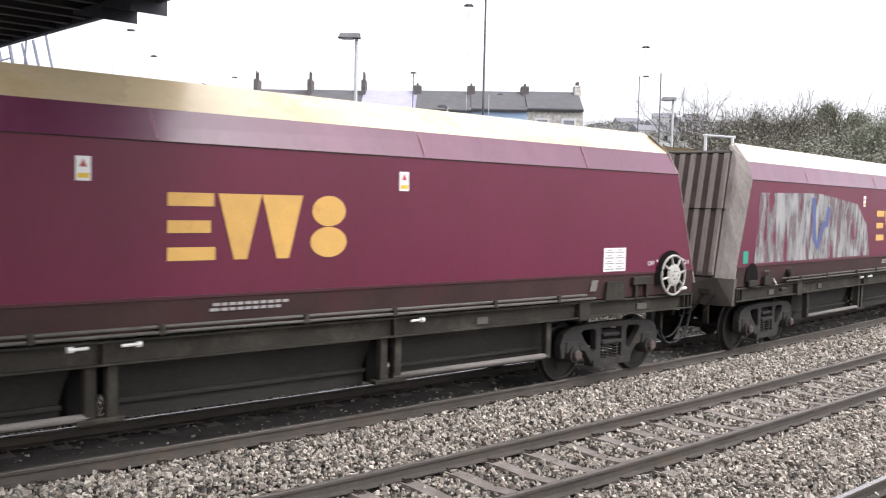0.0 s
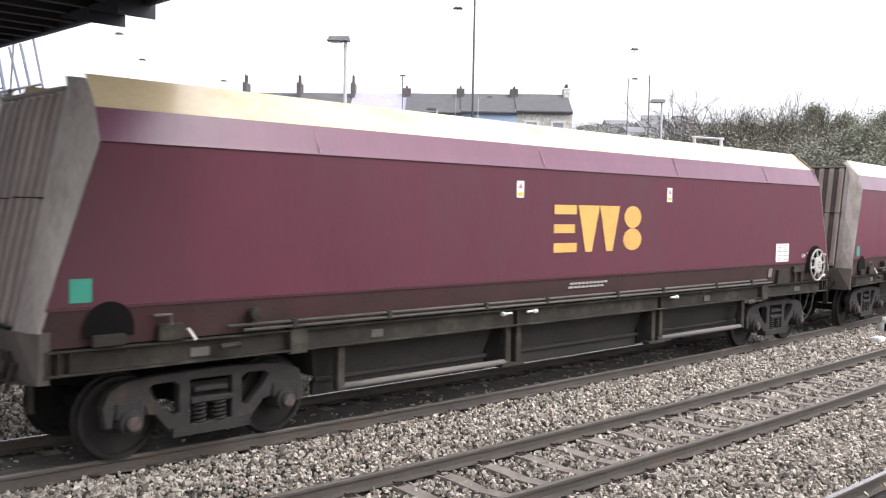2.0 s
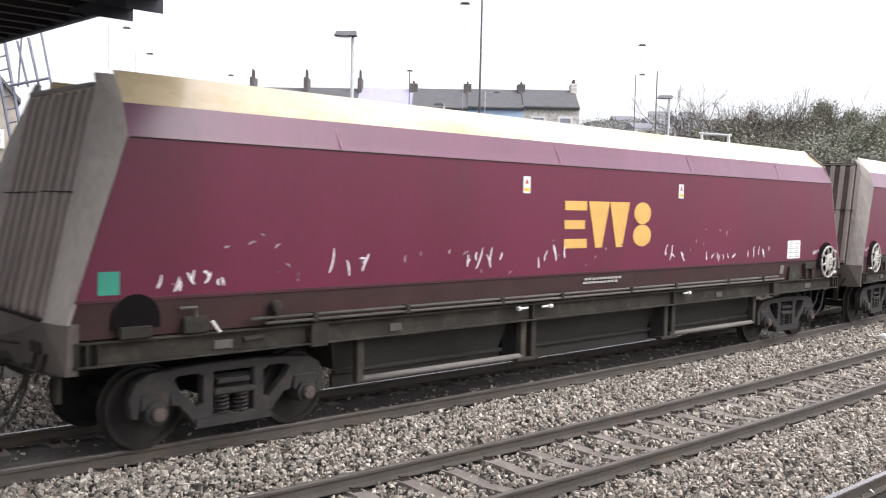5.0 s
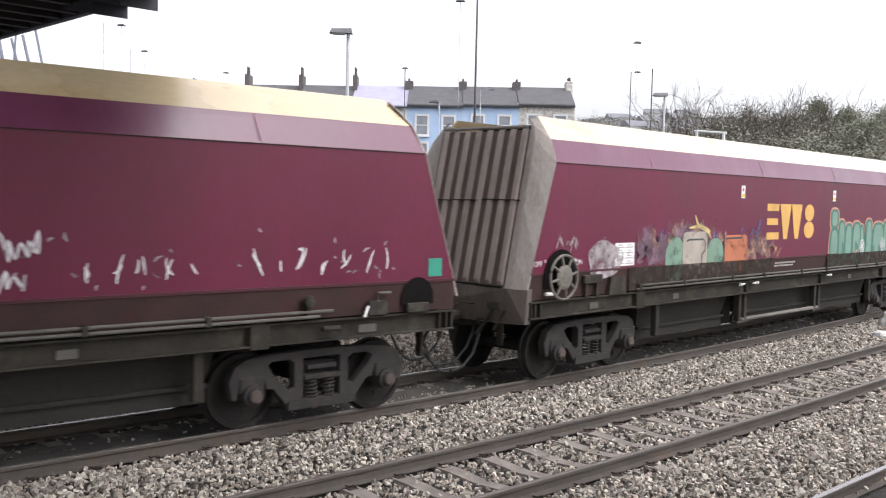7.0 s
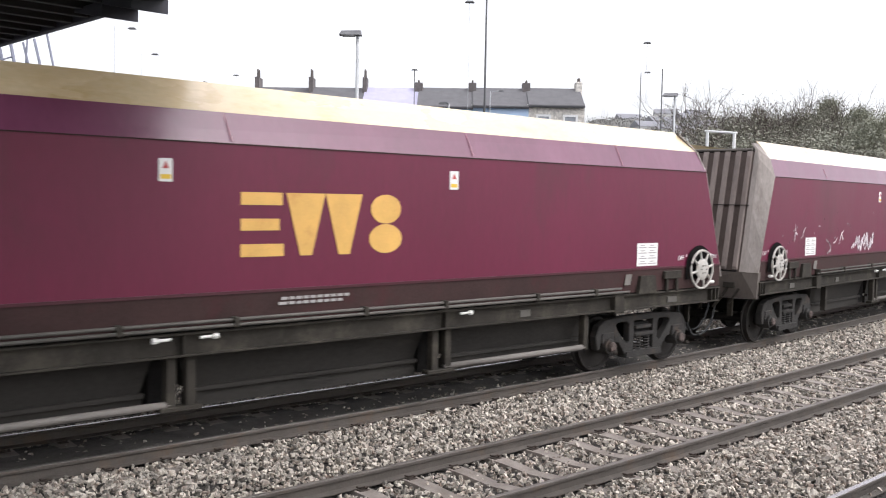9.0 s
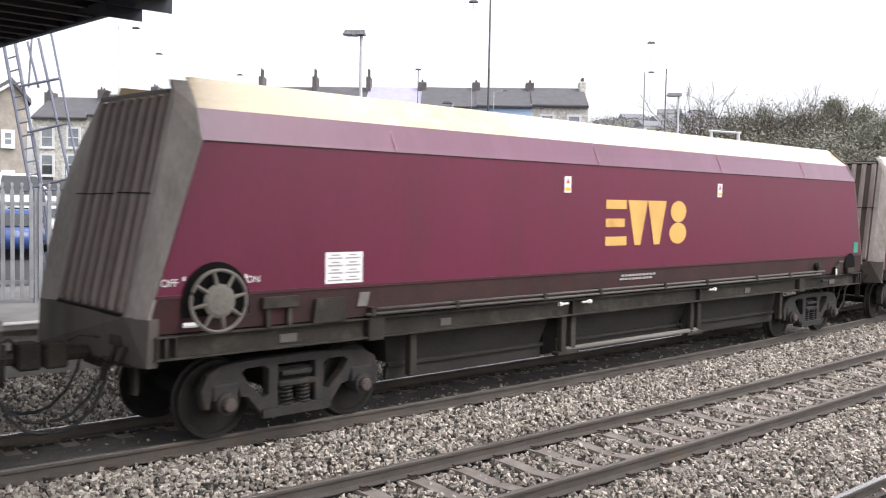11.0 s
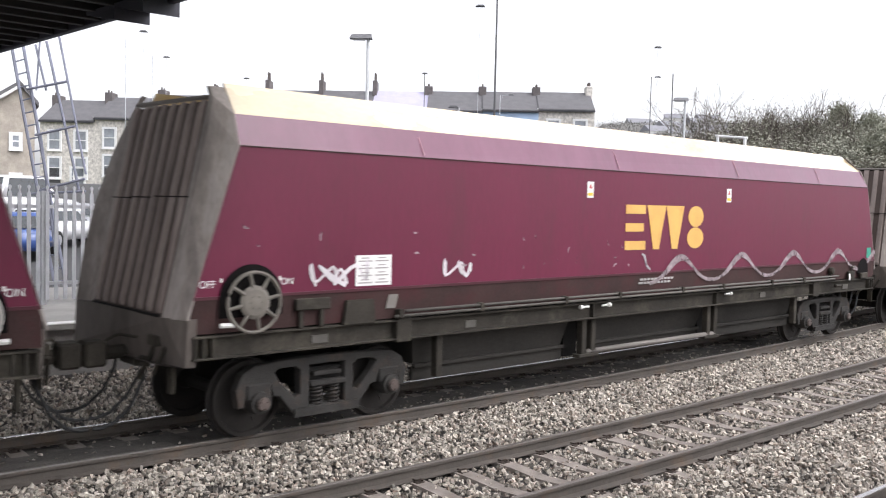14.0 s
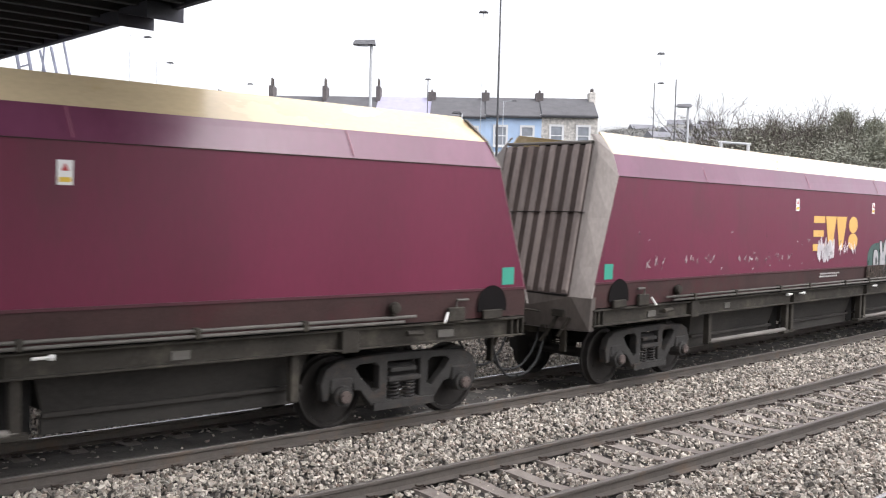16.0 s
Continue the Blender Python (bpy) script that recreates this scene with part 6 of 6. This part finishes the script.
wave(W[9], -0.35, 8.9, 1.83, 0.22, 2.11, 2.72, S_VEIL, 0.075)
graff(W[9], ribbon(bmesh.new(), [(-0.60, 2.12), (-0.52, 2.08), (-0.46, 1.92), (-0.34, 1.84)], [0.03, 0.05, 0.05, 0.03], SIDE - 0.012), S_CHALK, "white sprayed hook")
for a in ((-5.2, -4.7, 1.85, 2.15, 3, 51, 0.07), (-7.6, -6.5, 1.85, 2.2, 4, 52, 0.07)):
    graff(W[9], scribble(*a), S_WHITE, "white spray scribble")
for n_, (x0, x1, z1) in enumerate(((2.0, 3.6, 2.34), (3.0, 4.9, 2.56), (4.3, 6.2, 2.46))):
    graff(W[10], flat(bmesh.new(), lobe(x0, x1, 1.45, z1, 0.0, p=3.0), SIDE - 0.0040 - 0.0008 * n_), S_FOREST, "dark green sprayed ground")
fat_row(W[10], ((2.34, 2.68, 1.50, 2.17, -0.1), (2.74, 3.12, 1.50, 2.10, 0.0), (2.72, 2.90, 2.05, 2.38, -0.2), (2.98, 3.22, 2.02, 2.42, 0.25), (3.26, 3.82, 1.50, 2.40, 0.0), (3.92, 4.20, 1.50, 2.42, 0.0),
                (4.24, 4.58, 2.06, 2.44, 0.25), (4.26, 4.86, 1.50, 2.06, -0.08), (5.20, 5.98, 1.80, 2.12, 0.0), (5.32, 5.52, 2.14, 2.42, 0.3), (5.60, 6.05, 2.10, 2.48, 0.1), (5.34, 5.52, 1.48, 1.95, 0.05), (5.58, 5.76, 1.48, 1.95, 0.0)), S_CHALK, S_EDGE, None)
for x, z, rx, rz in ((3.54, 2.0, 0.08, 0.26), (2.52, 1.9, 0.05, 0.10), (4.42, 2.26, 0.05, 0.08), (5.84, 2.27, 0.06, 0.10), (4.52, 1.78, 0.10, 0.16)):
    graff(W[10], flat(bmesh.new(), blob(x, z, rx, rz, 7), SIDE - 0.0190), S_EDGE, "dark gap between spray shapes")
for a in ((-0.84, -0.35, 1.92, 2.5, 9, 61, 0.07), (-0.45, 0.02, 1.92, 2.5, 9, 68, 0.07), (0.2, 1.3, 2.05, 2.42, 6, 62), (6.3, 7.6, 1.85, 2.3, 5, 66, 0.04)):
    graff(W[10], scribble(*a), S_WHITE, "white spray scribble")
for x0, x1, z0, z1, n, seed in ((-7.6, -6.8, 1.9, 2.2, 3, 63), (-6.4, -5.2, 2.0, 2.2, 5, 64), (-4.4, -3.5, 1.98, 2.18, 4, 65), (-3.3, -2.0, 2.0, 2.2, 4, 67)):
    tag(W[10], x0, x1, z0, z1, n, seed, S_HAZE, 0.03)
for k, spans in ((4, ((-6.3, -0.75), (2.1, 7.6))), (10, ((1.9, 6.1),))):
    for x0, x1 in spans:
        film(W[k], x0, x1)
flecks(W[5], -8.0, -1.7, 1.9, 2.8, 26, 71)
flecks(W[5], 2.9, 7.9, 1.85, 2.5, 26, 72)
flecks(W[3], -8.0, 5.5, 1.85, 2.5, 36, 73)
flecks(W[9], -8.3, 0.0, 1.85, 2.6, 20, 74)
flecks(W[10], -8.0, 1.5, 1.85, 2.6, 26, 75)
flecks(W[8], -8.3, 8.0, 1.85, 2.4, 30, 76)
flecks(W[4], -8.3, -5.8, 1.85, 2.4, 12, 77)
for k, t in ((-1, "maroon coal hopper wagon with silver spray patches near its end"), (3, "maroon coal hopper wagon with small white spray tags"),
             (4, "maroon coal hopper wagon with mint, orange and white graffiti"), (5, "maroon coal hopper wagon with white spray scribbles"),
             (8, "maroon coal hopper wagon with a wavy white spray line"), (9, "maroon coal hopper wagon with a thin wavy spray line"),
             (10, "maroon coal hopper wagon with dark green and white graffiti")):
    tagged(W[k], t)

# plates and emblem sit a little differently from wagon to wagon
for k, first_plate, second_plate, emblem in ((1, 0.22, 0.06, 0.12), (10, 0.22, 0.08, 0.12), (8, -0.08, 0.32, 0.0), (9, 0.16, -0.26, 0.0), (5, 0.16, 0.0, 0.05), (7, 0.12, 0.0, 0.0)):
    for o in W[k].children:
        if o.name.startswith("warning_label"):
            o.location.x = first_plate if o.data.vertices[0].co.x < 0 else second_plate
        elif o.name.startswith("emblem"):
            o.location.x = emblem

# some handwheels are caked in grime
for k in (4, 7, 9):
    for o in [c for c in W[k].children if c.name.startswith("handwheel")]:
        for q in (o, *o.children):
            q.material_slots[0].link = "OBJECT"
            q.material_slots[0].material = M_WHEELDIRT

# two wagons are duller
for k, swaps in ((8, {"side_panel": M_DULL}), (1, {"side_panel": M_DULL})):
    for o in W[k].children:
        for kind, m_ in swaps.items():
            if o.name.startswith(kind):
                o.material_slots[0].link = "OBJECT"
                o.material_slots[0].material = m_

# how far the train's wagon 0 has come
RUN = [(0.0, 5.315), (0.5, 11.66), (1.0, 18.146), (1.5, 24.46), (2.0, 31.118), (2.5, 37.349), (3.0, 44.119), (3.5, 50.482), (4.0, 56.982), (4.5, 63.488), (5.0, 69.998), (5.5, 76.378), (6.0, 83.211), (6.5, 89.402), (7.0, 96.162), (7.5, 102.565), (8.0, 109.123), (8.5, 115.37), (9.0, 122.179), (9.5, 128.582), (10.0, 135.078), (10.5, 141.571), (11.0, 148.06), (11.5, 154.548), (12.0, 161.034), (12.5, 167.41), (13.0, 174.005), (13.5, 180.493), (14.0, 187.094), (14.5, 193.404), (15.0, 199.983), (15.5, 206.327), (16.0, 213.138)]


def gone(t):
    return float(np.interp(t, [r[0] for r in RUN], [r[1] for r in RUN]))


def wagon_pose(s):
    a, b = at(s - 6.94), at(s + 6.94)
    c = (a + b) / 2
    return Matrix.Translation(c) @ Matrix.Rotation(math.atan2(b.y - a.y, b.x - a.x), 4, "Z")


def motions():
    for k, w in TRAIN.items():
        walk(w, [(t, wagon_pose(s - k * SPACING)) for t, s in RUN])
        for b in [c for c in w.children if c.name.startswith("bogie")]:
            for ws in [c for c in b.children if c.name.startswith("wheelset")]:
                p = ws.location.copy()
                walk(ws, [(i / FPS, pose(p.x, p.y, p.z, 0, math.degrees(gone(i / FPS) / 0.475) % 360, 0)) for i in range(int(16 * FPS) + 1)])


motions()
